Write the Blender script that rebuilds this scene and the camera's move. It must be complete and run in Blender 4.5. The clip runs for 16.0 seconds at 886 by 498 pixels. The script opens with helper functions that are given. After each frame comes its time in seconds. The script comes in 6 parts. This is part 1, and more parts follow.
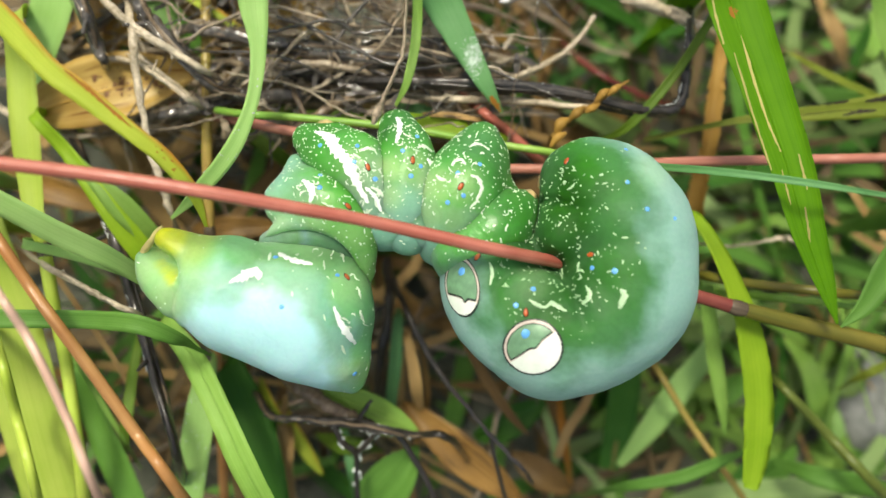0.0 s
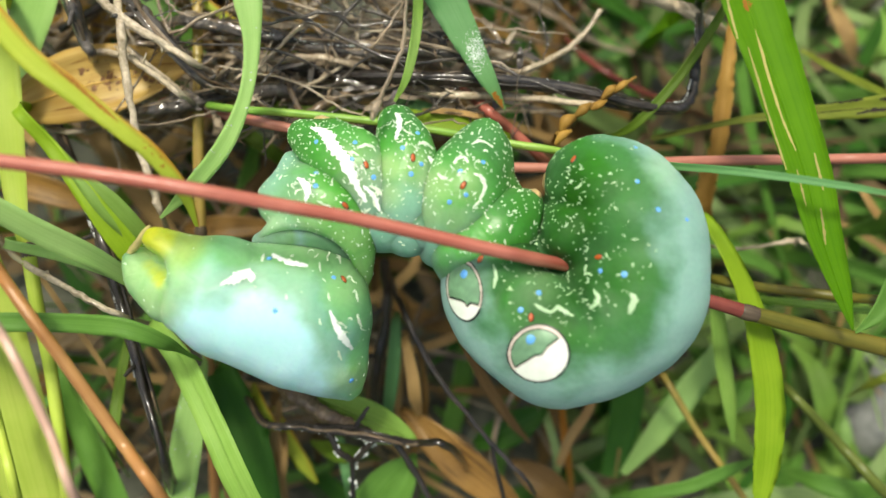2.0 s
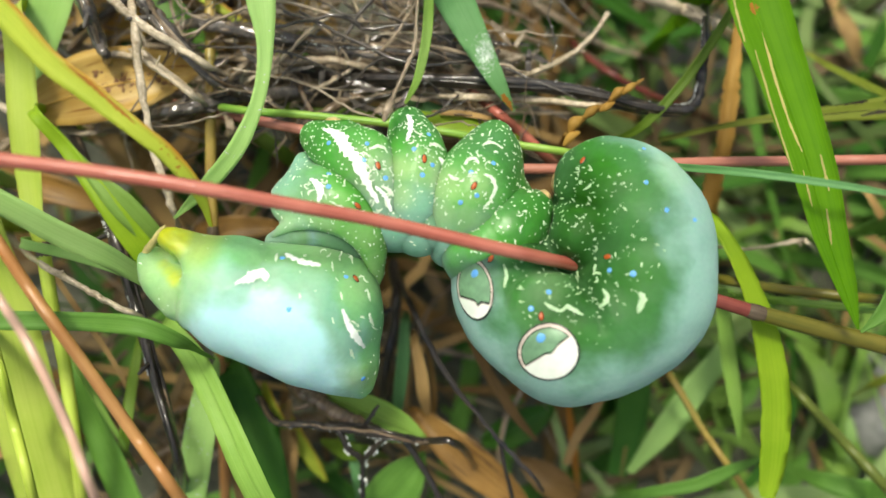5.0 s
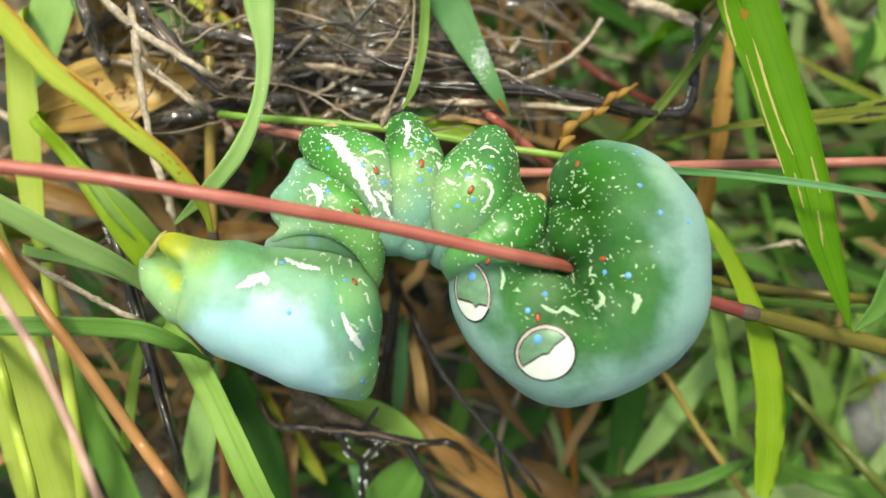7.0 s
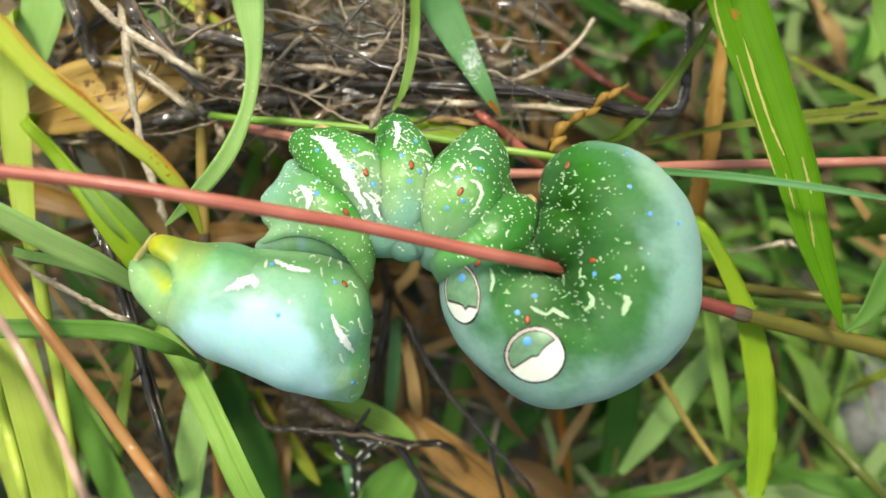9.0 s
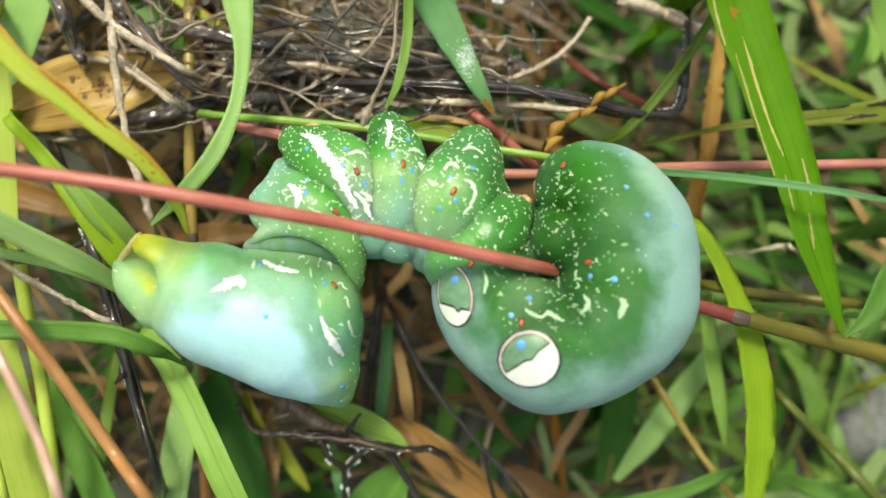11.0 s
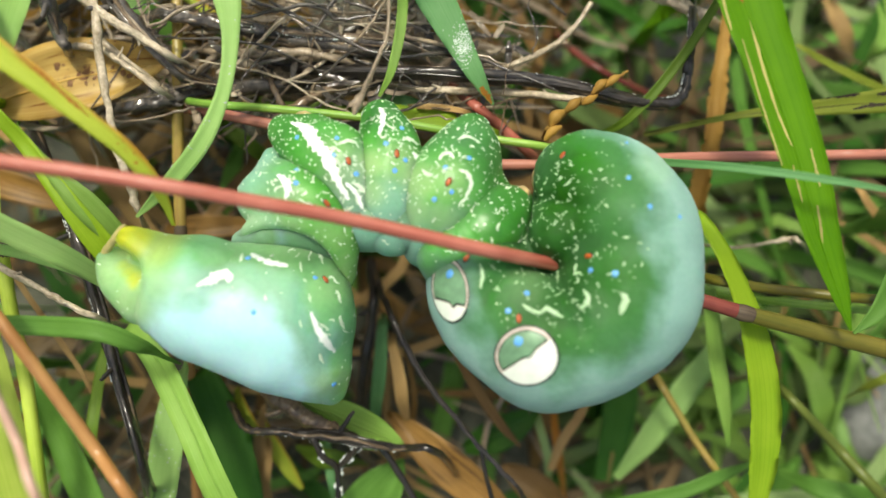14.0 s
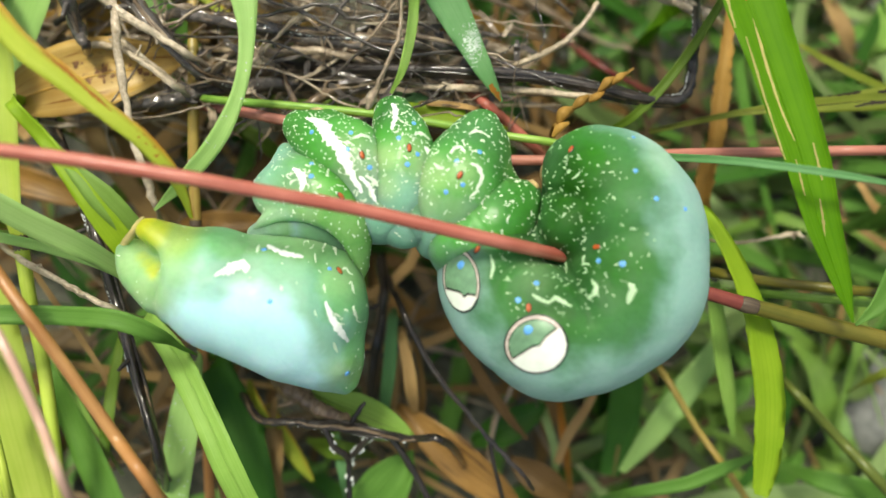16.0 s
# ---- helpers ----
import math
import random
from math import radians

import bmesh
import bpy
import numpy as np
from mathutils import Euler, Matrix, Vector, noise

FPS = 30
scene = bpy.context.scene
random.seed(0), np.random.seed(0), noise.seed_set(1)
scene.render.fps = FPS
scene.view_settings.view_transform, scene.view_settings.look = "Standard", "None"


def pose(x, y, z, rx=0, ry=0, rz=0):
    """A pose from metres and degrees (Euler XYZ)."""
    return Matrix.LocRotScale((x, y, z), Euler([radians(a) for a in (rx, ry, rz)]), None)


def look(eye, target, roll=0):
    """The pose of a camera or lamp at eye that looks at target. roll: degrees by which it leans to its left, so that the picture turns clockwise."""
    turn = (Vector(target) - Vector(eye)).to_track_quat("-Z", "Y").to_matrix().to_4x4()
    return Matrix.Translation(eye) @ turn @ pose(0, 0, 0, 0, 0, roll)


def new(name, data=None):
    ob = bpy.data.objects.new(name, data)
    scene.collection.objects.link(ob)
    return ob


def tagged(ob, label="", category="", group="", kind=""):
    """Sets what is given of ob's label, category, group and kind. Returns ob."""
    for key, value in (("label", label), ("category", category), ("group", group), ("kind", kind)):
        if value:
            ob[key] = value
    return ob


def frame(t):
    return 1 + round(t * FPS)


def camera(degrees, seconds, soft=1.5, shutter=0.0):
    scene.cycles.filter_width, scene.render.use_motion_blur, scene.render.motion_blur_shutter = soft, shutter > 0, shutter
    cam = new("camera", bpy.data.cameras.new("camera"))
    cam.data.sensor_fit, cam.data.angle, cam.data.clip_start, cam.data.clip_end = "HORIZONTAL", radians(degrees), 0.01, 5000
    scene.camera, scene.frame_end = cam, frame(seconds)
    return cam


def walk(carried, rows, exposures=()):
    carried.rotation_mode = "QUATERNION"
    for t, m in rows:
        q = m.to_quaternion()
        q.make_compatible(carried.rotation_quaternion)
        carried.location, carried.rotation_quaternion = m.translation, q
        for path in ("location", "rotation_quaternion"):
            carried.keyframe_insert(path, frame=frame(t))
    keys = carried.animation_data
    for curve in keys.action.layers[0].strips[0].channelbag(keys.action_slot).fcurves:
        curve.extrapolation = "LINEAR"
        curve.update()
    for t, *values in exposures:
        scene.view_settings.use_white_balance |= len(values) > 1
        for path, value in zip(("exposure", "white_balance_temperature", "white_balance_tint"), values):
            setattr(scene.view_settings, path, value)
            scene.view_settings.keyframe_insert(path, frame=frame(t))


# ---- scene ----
BOARD = pose(0, 0, 0.042, 20, 0, 0)  # the plane of the caterpillar: x right, y up the slope, z towards the lens
PATH = [
    (0, 0.00000, 0.00000, 0.06200, 0.000, 0.000, 0.000),
    (0.5, -0.00020, -0.00007, 0.06120, -0.056, -0.122, 0.121),
    (1, -0.00042, 0.00033, 0.06080, 0.147, -0.051, 0.251),
    (1.5, -0.00027, 0.00021, 0.05999, 0.229, -0.501, 0.091),
    (2, -0.00046, 0.00004, 0.05956, 0.075, -0.384, 0.210),
    (2.5, -0.00020, -0.00019, 0.05840, 0.063, -0.541, 0.225),
    (3, -0.00019, 0.00033, 0.05914, -0.014, -0.622, 0.037),
    (3.5, -0.00022, 0.00021, 0.05955, 0.158, -0.539, 0.066),
    (4, -0.00022, 0.00019, 0.06016, 0.354, -0.490, 0.081),
    (4.2, -0.00038, 0.00002, 0.06083, 0.191, 0.022, 0.272),
    (6.3, -0.00168, -0.00032, 0.05928, 0.191, -0.900, 0.070),
    (6.5, -0.00132, -0.00045, 0.06012, 0.546, -0.665, -0.011),
    (7, -0.00125, -0.00024, 0.06113, 0.593, -0.528, -0.125),
    (7.5, -0.00108, -0.00004, 0.06123, 0.659, -0.527, -0.181),
    (8, -0.00062, 0.00035, 0.06113, 0.447, -0.587, -0.165),
    (8.5, -0.00044, 0.00036, 0.06180, 0.415, -0.424, -0.252),
    (9, -0.00038, 0.00006, 0.06103, 0.419, -0.417, -0.236),
    (9.5, -0.00046, 0.00003, 0.05963, 0.287, -0.597, -0.112),
    (11.8, 0.00046, -0.00025, 0.05971, 0.921, -0.836, 0.028),
    (12, 0.00070, 0.00006, 0.05902, 0.513, -0.804, -0.115),
    (12.5, 0.00063, -0.00009, 0.05863, 0.451, -0.731, -0.118),
    (13, 0.00055, -0.00024, 0.05756, 0.319, -0.847, 0.029),
    (13.5, 0.00056, -0.00009, 0.05833, 0.390, -0.784, -0.037),
    (14, 0.00030, -0.00013, 0.05774, 0.189, -0.710, 0.074),
    (14.5, -0.00027, -0.00055, 0.05840, 0.209, -0.572, 0.307),
    (15, -0.00046, -0.00109, 0.06034, 0.668, -0.321, 0.142),
    (15.5, -0.00073, -0.00150, 0.05983, 0.524, -0.374, 0.162),
    (16, -0.00037, -0.00116, 0.05906, 0.635, -0.552, 0.124),
]
cam = camera(61.0, 16.0)
cam.data.dof.use_dof = True
cam.data.dof.focus_distance = 0.059
cam.data.dof.aperture_fstop = 17.0
walk(cam, [(t, BOARD @ pose(x, y, z, rx, ry, rz)) for t, x, y, z, rx, ry, rz in PATH], exposures=((0, 0.3, 6900, 1), (16, 0.3, 6900, 1)))

# ---- light: bright overcast sky, a wide soft sun behind cloud ----
SUN_UP, SUN_TURN = 78.0, 320.0
world = bpy.data.worlds.new("overcast_sky")
scene.world = world
world.use_nodes = True
wn = world.node_tree.nodes
sky = wn.new("ShaderNodeTexSky")
sky.sky_type, sky.sun_disc = "NISHITA", False
sky.sun_elevation, sky.sun_rotation = radians(SUN_UP), radians(SUN_TURN)
sky.air_density, sky.dust_density, sky.ozone_density = 1.0, 6.0, 0.3
world.node_tree.links.new(sky.outputs[0], wn["Background"].inputs[0])
wn["Background"].inputs[1].default_value = 0.135
sun_data = bpy.data.lights.new("sun", "SUN")
sun_data.energy, sun_data.angle, sun_data.color = 2.3, radians(12), (1.0, 0.96, 0.9)
sun = new("sun", sun_data)
a, e = radians(SUN_TURN), radians(SUN_UP)
sun.matrix_world = look((math.sin(a) * math.cos(e), math.cos(a) * math.cos(e), math.sin(e)), (0, 0, 0))


# ---- materials ----
def material(name, rough=0.5, spec=0.5):
    m = bpy.data.materials.new(name)
    m.use_nodes = True
    p = m.node_tree.nodes["Principled BSDF"]
    p.inputs["Roughness"].default_value = rough
    p.inputs["Specular IOR Level"].default_value = spec
    return m, m.node_tree.nodes, m.node_tree.links, p


def node(nodes, kind, **values):
    n = nodes.new(kind)
    for key, value in values.items():
        n.inputs[key].default_value = value
    return n


def ramp(nodes, links, source, stops):
    r = nodes.new("ShaderNodeValToRGB")
    while len(r.color_ramp.elements) < len(stops):
        r.color_ramp.elements.new(0.5)
    for el, (at, col) in zip(r.color_ramp.elements, stops):
        el.position, el.color = at, (*col, 1)
    links.new(source, r.inputs[0])
    return r.outputs[0]


def mixed(nodes, links, fac, one, two, blend="MIX"):
    m = nodes.new("ShaderNodeMix")
    m.data_type, m.blend_type = "RGBA", blend
    for sock, v in ((m.inputs[0], fac), (m.inputs[6], one), (m.inputs[7], two)):
        if isinstance(v, (int, float)):
            sock.default_value = v
        elif isinstance(v, tuple):
            sock.default_value = (*v, 1)
        else:
            links.new(v, sock)
    return m.outputs[2]


def scaled_uv(nodes, links, across, along):
    tex = nodes.new("ShaderNodeTexCoord")
    mp = nodes.new("ShaderNodeMapping")
    mp.inputs["Scale"].default_value = (across, along, 1)
    links.new(tex.outputs["UV"], mp.inputs[0])
    return mp.outputs[0]


def halved(nodes, links, source):
    n = nodes.new("ShaderNodeMath")
    n.operation = "MULTIPLY"
    n.inputs[1].default_value = 0.5
    links.new(source, n.inputs[0])
    return n.outputs[0]


def bumped(nodes, links, p, height, strength, distance):
    b = node(nodes, "ShaderNodeBump", Strength=strength, Distance=distance)
    links.new(height, b.inputs["Height"])
    links.new(b.outputs[0], p.inputs["Normal"])
    links.new(b.outputs[0], p.inputs["Coat Normal"])


def leaf_material(name, low, high, stain=None, stain_at=0.62, rough=0.45, thin=0.35, edge=None):
    """Grass: lengthwise veins, blotches, light that comes through the thin blade, an optional stain."""
    m, nodes, links, p = material(name, rough, 0.25)
    info = nodes.new("ShaderNodeObjectInfo")
    veins = node(nodes, "ShaderNodeTexNoise", Scale=1.0, Detail=3.0)
    links.new(scaled_uv(nodes, links, 26, 0.25), veins.inputs["Vector"])
    col = ramp(nodes, links, veins.outputs[0], [(0.2, low), (0.8, high)])
    blot = node(nodes, "ShaderNodeTexNoise", Scale=260.0, Detail=4.0)
    tex = nodes.new("ShaderNodeTexCoord")
    links.new(tex.outputs["Object"], blot.inputs["Vector"])
    col = mixed(nodes, links, 0.35, col, ramp(nodes, links, blot.outputs[0], [(0.35, low), (0.65, high)]))
    if stain:
        st = node(nodes, "ShaderNodeTexNoise", Scale=1.0, Detail=5.0)
        links.new(scaled_uv(nodes, links, 7, 0.9), st.inputs["Vector"])
        r = ramp(nodes, links, st.outputs[0], [(stain_at, (0, 0, 0)), (stain_at + 0.06, (1, 1, 1))])
        col = mixed(nodes, links, r, col, stain)
    if edge:
        sep = nodes.new("ShaderNodeSeparateXYZ")
        links.new(tex.outputs["UV"], sep.inputs[0])
        wob = node(nodes, "ShaderNodeTexNoise", Scale=1.0, Detail=4.0)
        links.new(scaled_uv(nodes, links, 1.5, 2.2), wob.inputs["Vector"])
        near = nodes.new("ShaderNodeMath")
        near.operation = "MULTIPLY_ADD"
        near.inputs[1].default_value = 0.6
        links.new(wob.outputs[0], near.inputs[0])
        flip = nodes.new("ShaderNodeMath")
        flip.operation = "SUBTRACT"
        flip.inputs[0].default_value = 0.92
        links.new(sep.outputs[0], flip.inputs[1])
        links.new(flip.outputs[0], near.inputs[2])
        col = mixed(nodes, links, ramp(nodes, links, halved(nodes, links, near.outputs[0]), [(0.47, (0, 0, 0)), (0.63, (0.85, 0.85, 0.85))]), col, edge)
    hsv = node(nodes, "ShaderNodeHueSaturation")
    var = node(nodes, "ShaderNodeMapRange")
    var.inputs[3].default_value, var.inputs[4].default_value = 0.8, 1.2
    links.new(info.outputs["Random"], var.inputs[0])
    links.new(var.outputs[0], hsv.inputs["Value"])
    links.new(col, hsv.inputs["Color"])
    links.new(hsv.outputs[0], p.inputs["Base Color"])
    bumped(nodes, links, p, veins.outputs[0], 0.25, 0.00015)
    tr = nodes.new("ShaderNodeBsdfTranslucent")
    links.new(hsv.outputs[0], tr.inputs[0])
    mix = nodes.new("ShaderNodeMixShader")
    mix.inputs[0].default_value = thin
    links.new(p.outputs[0], mix.inputs[1])
    links.new(tr.outputs[0], mix.inputs[2])
    links.new(mix.outputs[0], nodes["Material Output"].inputs[0])
    return m


def stem_material(name, low, high, scale=300.0, rough=0.24, along=None):
    m, nodes, links, p = material(name, rough, 0.35)
    tex = nodes.new("ShaderNodeTexCoord")
    big = node(nodes, "ShaderNodeTexNoise", Scale=scale, Detail=4.0)
    links.new(tex.outputs["Object"], big.inputs["Vector"])
    fine = node(nodes, "ShaderNodeTexNoise", Scale=1.0, Detail=4.0)
    links.new(scaled_uv(nodes, links, 12, 0.6), fine.inputs["Vector"])
    col = ramp(nodes, links, big.outputs[0], [(0.35, low), (0.65, high)])
    col = mixed(nodes, links, 0.5, col, ramp(nodes, links, fine.outputs[0], [(0.35, low), (0.65, high)]))
    if along:
        grad = nodes.new("ShaderNodeSeparateXYZ")
        links.new(tex.outputs["UV"], grad.inputs[0])
        col = mixed(nodes, links, ramp(nodes, links, grad.outputs[1], [(0.1, (0, 0, 0)), (0.9, (1, 1, 1))]), col, along)
    links.new(col, p.inputs["Base Color"])
    bumped(nodes, links, p, fine.outputs[0], 0.4, 0.0002)
    return m


def bark_material(name, low, high, rough, wet_coat=0.0, lengthwise=True):
    m, nodes, links, p = material(name, rough, 0.3)
    tex = nodes.new("ShaderNodeTexCoord")
    n1 = node(nodes, "ShaderNodeTexNoise", Scale=1.0, Detail=7.0, Roughness=0.65)
    n2 = node(nodes, "ShaderNodeTexNoise", Scale=260.0, Detail=5.0)
    links.new(scaled_uv(nodes, links, 7, 22) if lengthwise else tex.outputs["Object"], n1.inputs["Vector"])
    if not lengthwise:
        n1.inputs["Scale"].default_value = 900.0
    links.new(tex.outputs["Object"], n2.inputs["Vector"])
    col = ramp(nodes, links, n1.outputs[0], [(0.36, low), (0.62, high)])
    col = mixed(nodes, links, 0.4, col, ramp(nodes, links, n2.outputs[0], [(0.38, low), (0.56, high)]))
    links.new(col, p.inputs["Base Color"])
    p.inputs["Coat Weight"].default_value, p.inputs["Coat Roughness"].default_value = wet_coat, 0.1
    wet = nodes.new("ShaderNodeMapRange")
    wet.inputs[3].default_value, wet.inputs[4].default_value = rough * 0.5, min(1.0, rough * 1.6)
    links.new(n2.outputs[0], wet.inputs[0])
    links.new(wet.outputs[0], p.inputs["Roughness"])
    bumped(nodes, links, p, n1.outputs[0], 0.8, 0.0003)
    film = node(nodes, "ShaderNodeBump", Strength=0.6, Distance=0.00012)
    links.new(n2.outputs[0], film.inputs["Height"])
    links.new(film.outputs[0], p.inputs["Coat Normal"])
    return m


def skin_material(name, coat=0.7, rough=0.3, milk=(0.3, 0.5, 0.42), leaf=(0.15, 0.37, 0.035), coat_rough=0.1, spec=0.45, wrinkle=0.25, mid=None):
    """Green sides, milky blue-green back, yellowed and paler patches, mottled, wet, finely wrinkled and slightly translucent."""
    m, nodes, links, p = material(name, rough, spec)
    tex = nodes.new("ShaderNodeTexCoord")
    back, yellow, pale = (nodes.new("ShaderNodeAttribute") for _ in range(3))
    back.attribute_name, yellow.attribute_name, pale.attribute_name = "dorsal", "yellow", "pale"
    blot = node(nodes, "ShaderNodeTexNoise", Scale=330.0, Detail=4.0)
    cloud = node(nodes, "ShaderNodeTexNoise", Scale=140.0, Detail=3.0)
    fine = node(nodes, "ShaderNodeTexNoise", Scale=2600.0, Detail=3.0)
    for n in (blot, fine, cloud):
        links.new(tex.outputs["Object"], n.inputs["Vector"])
    add = nodes.new("ShaderNodeMath")
    add.operation = "MULTIPLY_ADD"
    add.inputs[1].default_value, add.inputs[2].default_value = 1.15, -0.575
    links.new(blot.outputs[0], add.inputs[0])
    total = nodes.new("ShaderNodeMath")
    links.new(add.outputs[0], total.inputs[0])
    links.new(back.outputs["Fac"], total.inputs[1])
    half = nodes.new("ShaderNodeMath")
    half.operation = "MULTIPLY_ADD"
    half.inputs[1].default_value, half.inputs[2].default_value = 0.5, 0.5
    links.new(total.outputs[0], half.inputs[0])
    near, far = mid or (tuple(c * k for c, k in zip(leaf, (1.5, 1.15, 2.2))), tuple(0.45 * c + d for c, d in zip(milk, (0.05, 0.14, 0.0))))
    col = ramp(nodes, links, half.outputs[0], [(0.1, tuple(0.62 * c for c in leaf)), (0.38, leaf), (0.52, near), (0.62, far), (0.82, milk)])
    col = mixed(nodes, links, ramp(nodes, links, cloud.outputs[0], [(0.35, (0, 0, 0)), (0.7, (0.2, 0.2, 0.2))]), col, tuple(0.75 * c + 0.06 for c in milk))
    col = mixed(nodes, links, pale.outputs["Fac"], col, (0.4, 0.58, 0.27))
    col = mixed(nodes, links, yellow.outputs["Fac"], col, (0.58, 0.6, 0.02))
    col = mixed(nodes, links, 0.25, col, ramp(nodes, links, fine.outputs[0], [(0.3, (0.03, 0.2, 0.02)), (0.7, (0.3, 0.5, 0.25))]), "SOFT_LIGHT")
    links.new(col, p.inputs["Base Color"])
    p.inputs["Subsurface Weight"].default_value = 0.9
    p.inputs["Subsurface Radius"].default_value = (0.8, 1.0, 0.75)
    p.inputs["Subsurface Scale"].default_value = 0.0034
    p.inputs["Coat Weight"].default_value = coat
    p.inputs["Coat Roughness"].default_value = coat_rough
    lumps = node(nodes, "ShaderNodeTexNoise", Scale=900.0, Detail=4.0, Distortion=1.2)
    links.new(tex.outputs["Object"], lumps.inputs["Vector"])
    height = nodes.new("ShaderNodeMath")
    height.operation = "MULTIPLY_ADD"
    height.inputs[1].default_value = 0.25
    links.new(fine.outputs[0], height.inputs[0])
    links.new(lumps.outputs[0], height.inputs[2])
    bumped(nodes, links, p, height.outputs[0], wrinkle, 0.0003)
    return m


def plain(name, colour, rough=0.4, vary=0.3, scale=1500.0):
    m, nodes, links, p = material(name, rough)
    tex = nodes.new("ShaderNodeTexCoord")
    n = node(nodes, "ShaderNodeTexNoise", Scale=scale, Detail=3.0)
    links.new(tex.outputs["Object"], n.inputs["Vector"])
    low = tuple(c * (1 - vary) for c in colour)
    high = tuple(min(1.0, c * (1 + vary)) for c in colour)
    links.new(ramp(nodes, links, n.outputs[0], [(0.35, low), (0.65, high)]), p.inputs["Base Color"])
    return m


SKIN = skin_material("caterpillar_skin", 0.35, 0.5, (0.25, 0.48, 0.36), (0.07, 0.33, 0.022), 0.2, 0.25, 0.3)
TAIL_SKIN = skin_material("tail_skin", 0.2, 0.5, (0.5, 0.77, 0.8), (0.17, 0.44, 0.17), 0.3, 0.35, 0.25)
GREY_SKIN = skin_material("folded_skin", 0.15, 0.5, (0.24, 0.4, 0.3), (0.13, 0.29, 0.14), 0.3)
BLOOM_SKIN = skin_material("waxy_skin", 0.12, 0.6, (0.29, 0.46, 0.42), (0.03, 0.17, 0.008), 0.45, 0.15, 0.2, ((0.05, 0.18, 0.042), (0.12, 0.26, 0.17)))
SPECK = plain("white_speck", (0.66, 0.8, 0.6), 0.35, 0.15)
# white of the wide skin marks, most of them painted highlights
MARK_GLINT_WHITE = plain("mark_glint_white", (0.86, 0.93, 0.86), 0.25, 0.08)
SOFT_SPECK = plain("sunken_speck", (0.4, 0.6, 0.34), 0.4, 0.15)
BLUE = plain("blue_dot", (0.12, 0.38, 0.8), 0.35, 0.1)
RED = plain("spiracle_red", (0.42, 0.085, 0.01), 0.35, 0.15)
BLACK = plain("eyespot_black", (0.012, 0.014, 0.012), 0.4, 0.2)
BLOTCH_RUST = plain("blotch_rust", (0.19, 0.085, 0.022), 0.6, 0.3)
BLOTCH = plain("blotch_brown", (0.02, 0.013, 0.006), 0.85, 0.3)
CREAM = plain("eyespot_white", (0.74, 0.79, 0.7), 0.4, 0.05)
RIM = plain("eyespot_rim", (0.6, 0.52, 0.44), 0.4, 0.15, 500.0)
IRIS = plain("eyespot_green", (0.15, 0.29, 0.16), 0.35, 0.15)
PAD_SKIN = plain("pad_tan", (0.52, 0.45, 0.17), 0.5, 0.3, 700.0)
TAN_SKIN = plain("leg_tan", (0.5, 0.37, 0.17), 0.4, 0.3)
GREEN = leaf_material("grass_green", (0.095, 0.24, 0.03), (0.18, 0.37, 0.07))
LIGHT = leaf_material("grass_light", (0.19, 0.37, 0.05), (0.33, 0.52, 0.12))
TORN = leaf_material("grass_yellow_green", (0.2, 0.37, 0.012), (0.34, 0.5, 0.03))
BLUISH = leaf_material("grass_bluish", (0.11, 0.3, 0.09), (0.2, 0.42, 0.17))
DULL = leaf_material("grass_dull", (0.1, 0.17, 0.04), (0.2, 0.29, 0.09))
ASHEN = leaf_material("grass_ashen", (0.2, 0.31, 0.09), (0.34, 0.46, 0.19))
LITTER = leaf_material("litter_brown", (0.07, 0.047, 0.02), (0.2, 0.14, 0.062), rough=0.45, thin=0.05)
RUST = leaf_material("litter_rust", (0.09, 0.052, 0.015), (0.22, 0.13, 0.04), rough=0.45, thin=0.05)
TAN = leaf_material("tan_streak", (0.4, 0.36, 0.1), (0.58, 0.5, 0.2), rough=0.5, thin=0.2)
RUSTY = leaf_material("rusty_edge", (0.24, 0.09, 0.012), (0.48, 0.22, 0.03), rough=0.5, thin=0.2)
CHALK = plain("chalky_bloom", (0.6, 0.68, 0.62), 0.6, 0.25)
PALE = leaf_material("grass_pale", (0.29, 0.52, 0.13), (0.43, 0.65, 0.22))
LIME = leaf_material("grass_lime", (0.42, 0.58, 0.07), (0.6, 0.72, 0.14))
OLIVE = leaf_material("grass_olive", (0.09, 0.17, 0.015), (0.17, 0.28, 0.03))
LEAF_ORANGE = leaf_material("leaf_orange", (0.16, 0.085, 0.02), (0.37, 0.21, 0.06), (0.06, 0.03, 0.012), 0.56, rough=0.4, thin=0.05)
DEEP = leaf_material("grass_deep", (0.03, 0.12, 0.012), (0.07, 0.2, 0.025))
STREAK = leaf_material("grass_streaked", (0.08, 0.23, 0.003), (0.14, 0.33, 0.008))
YELLOWING = leaf_material("grass_yellowing", (0.36, 0.48, 0.04), (0.55, 0.62, 0.08), (0.55, 0.36, 0.04), 0.7, edge=(0.5, 0.17, 0.02))
SPOTTED = leaf_material("grass_spotted", (0.17, 0.24, 0.02), (0.32, 0.37, 0.05), (0.04, 0.025, 0.01), 0.58)
STRAW = leaf_material("dry_straw", (0.3, 0.18, 0.06), (0.5, 0.34, 0.14), rough=0.6, thin=0.15)
ORANGE = leaf_material("dry_orange", (0.27, 0.14, 0.022), (0.5, 0.31, 0.075), rough=0.55, thin=0.2)
DEAD_LEAF = leaf_material("dead_leaf", (0.48, 0.27, 0.05), (0.74, 0.54, 0.17), (0.3, 0.13, 0.025), 0.58, rough=0.35, thin=0.15)
RED_STEM = stem_material("stem_red", (0.33, 0.08, 0.055), (0.5, 0.18, 0.13), rough=0.2)
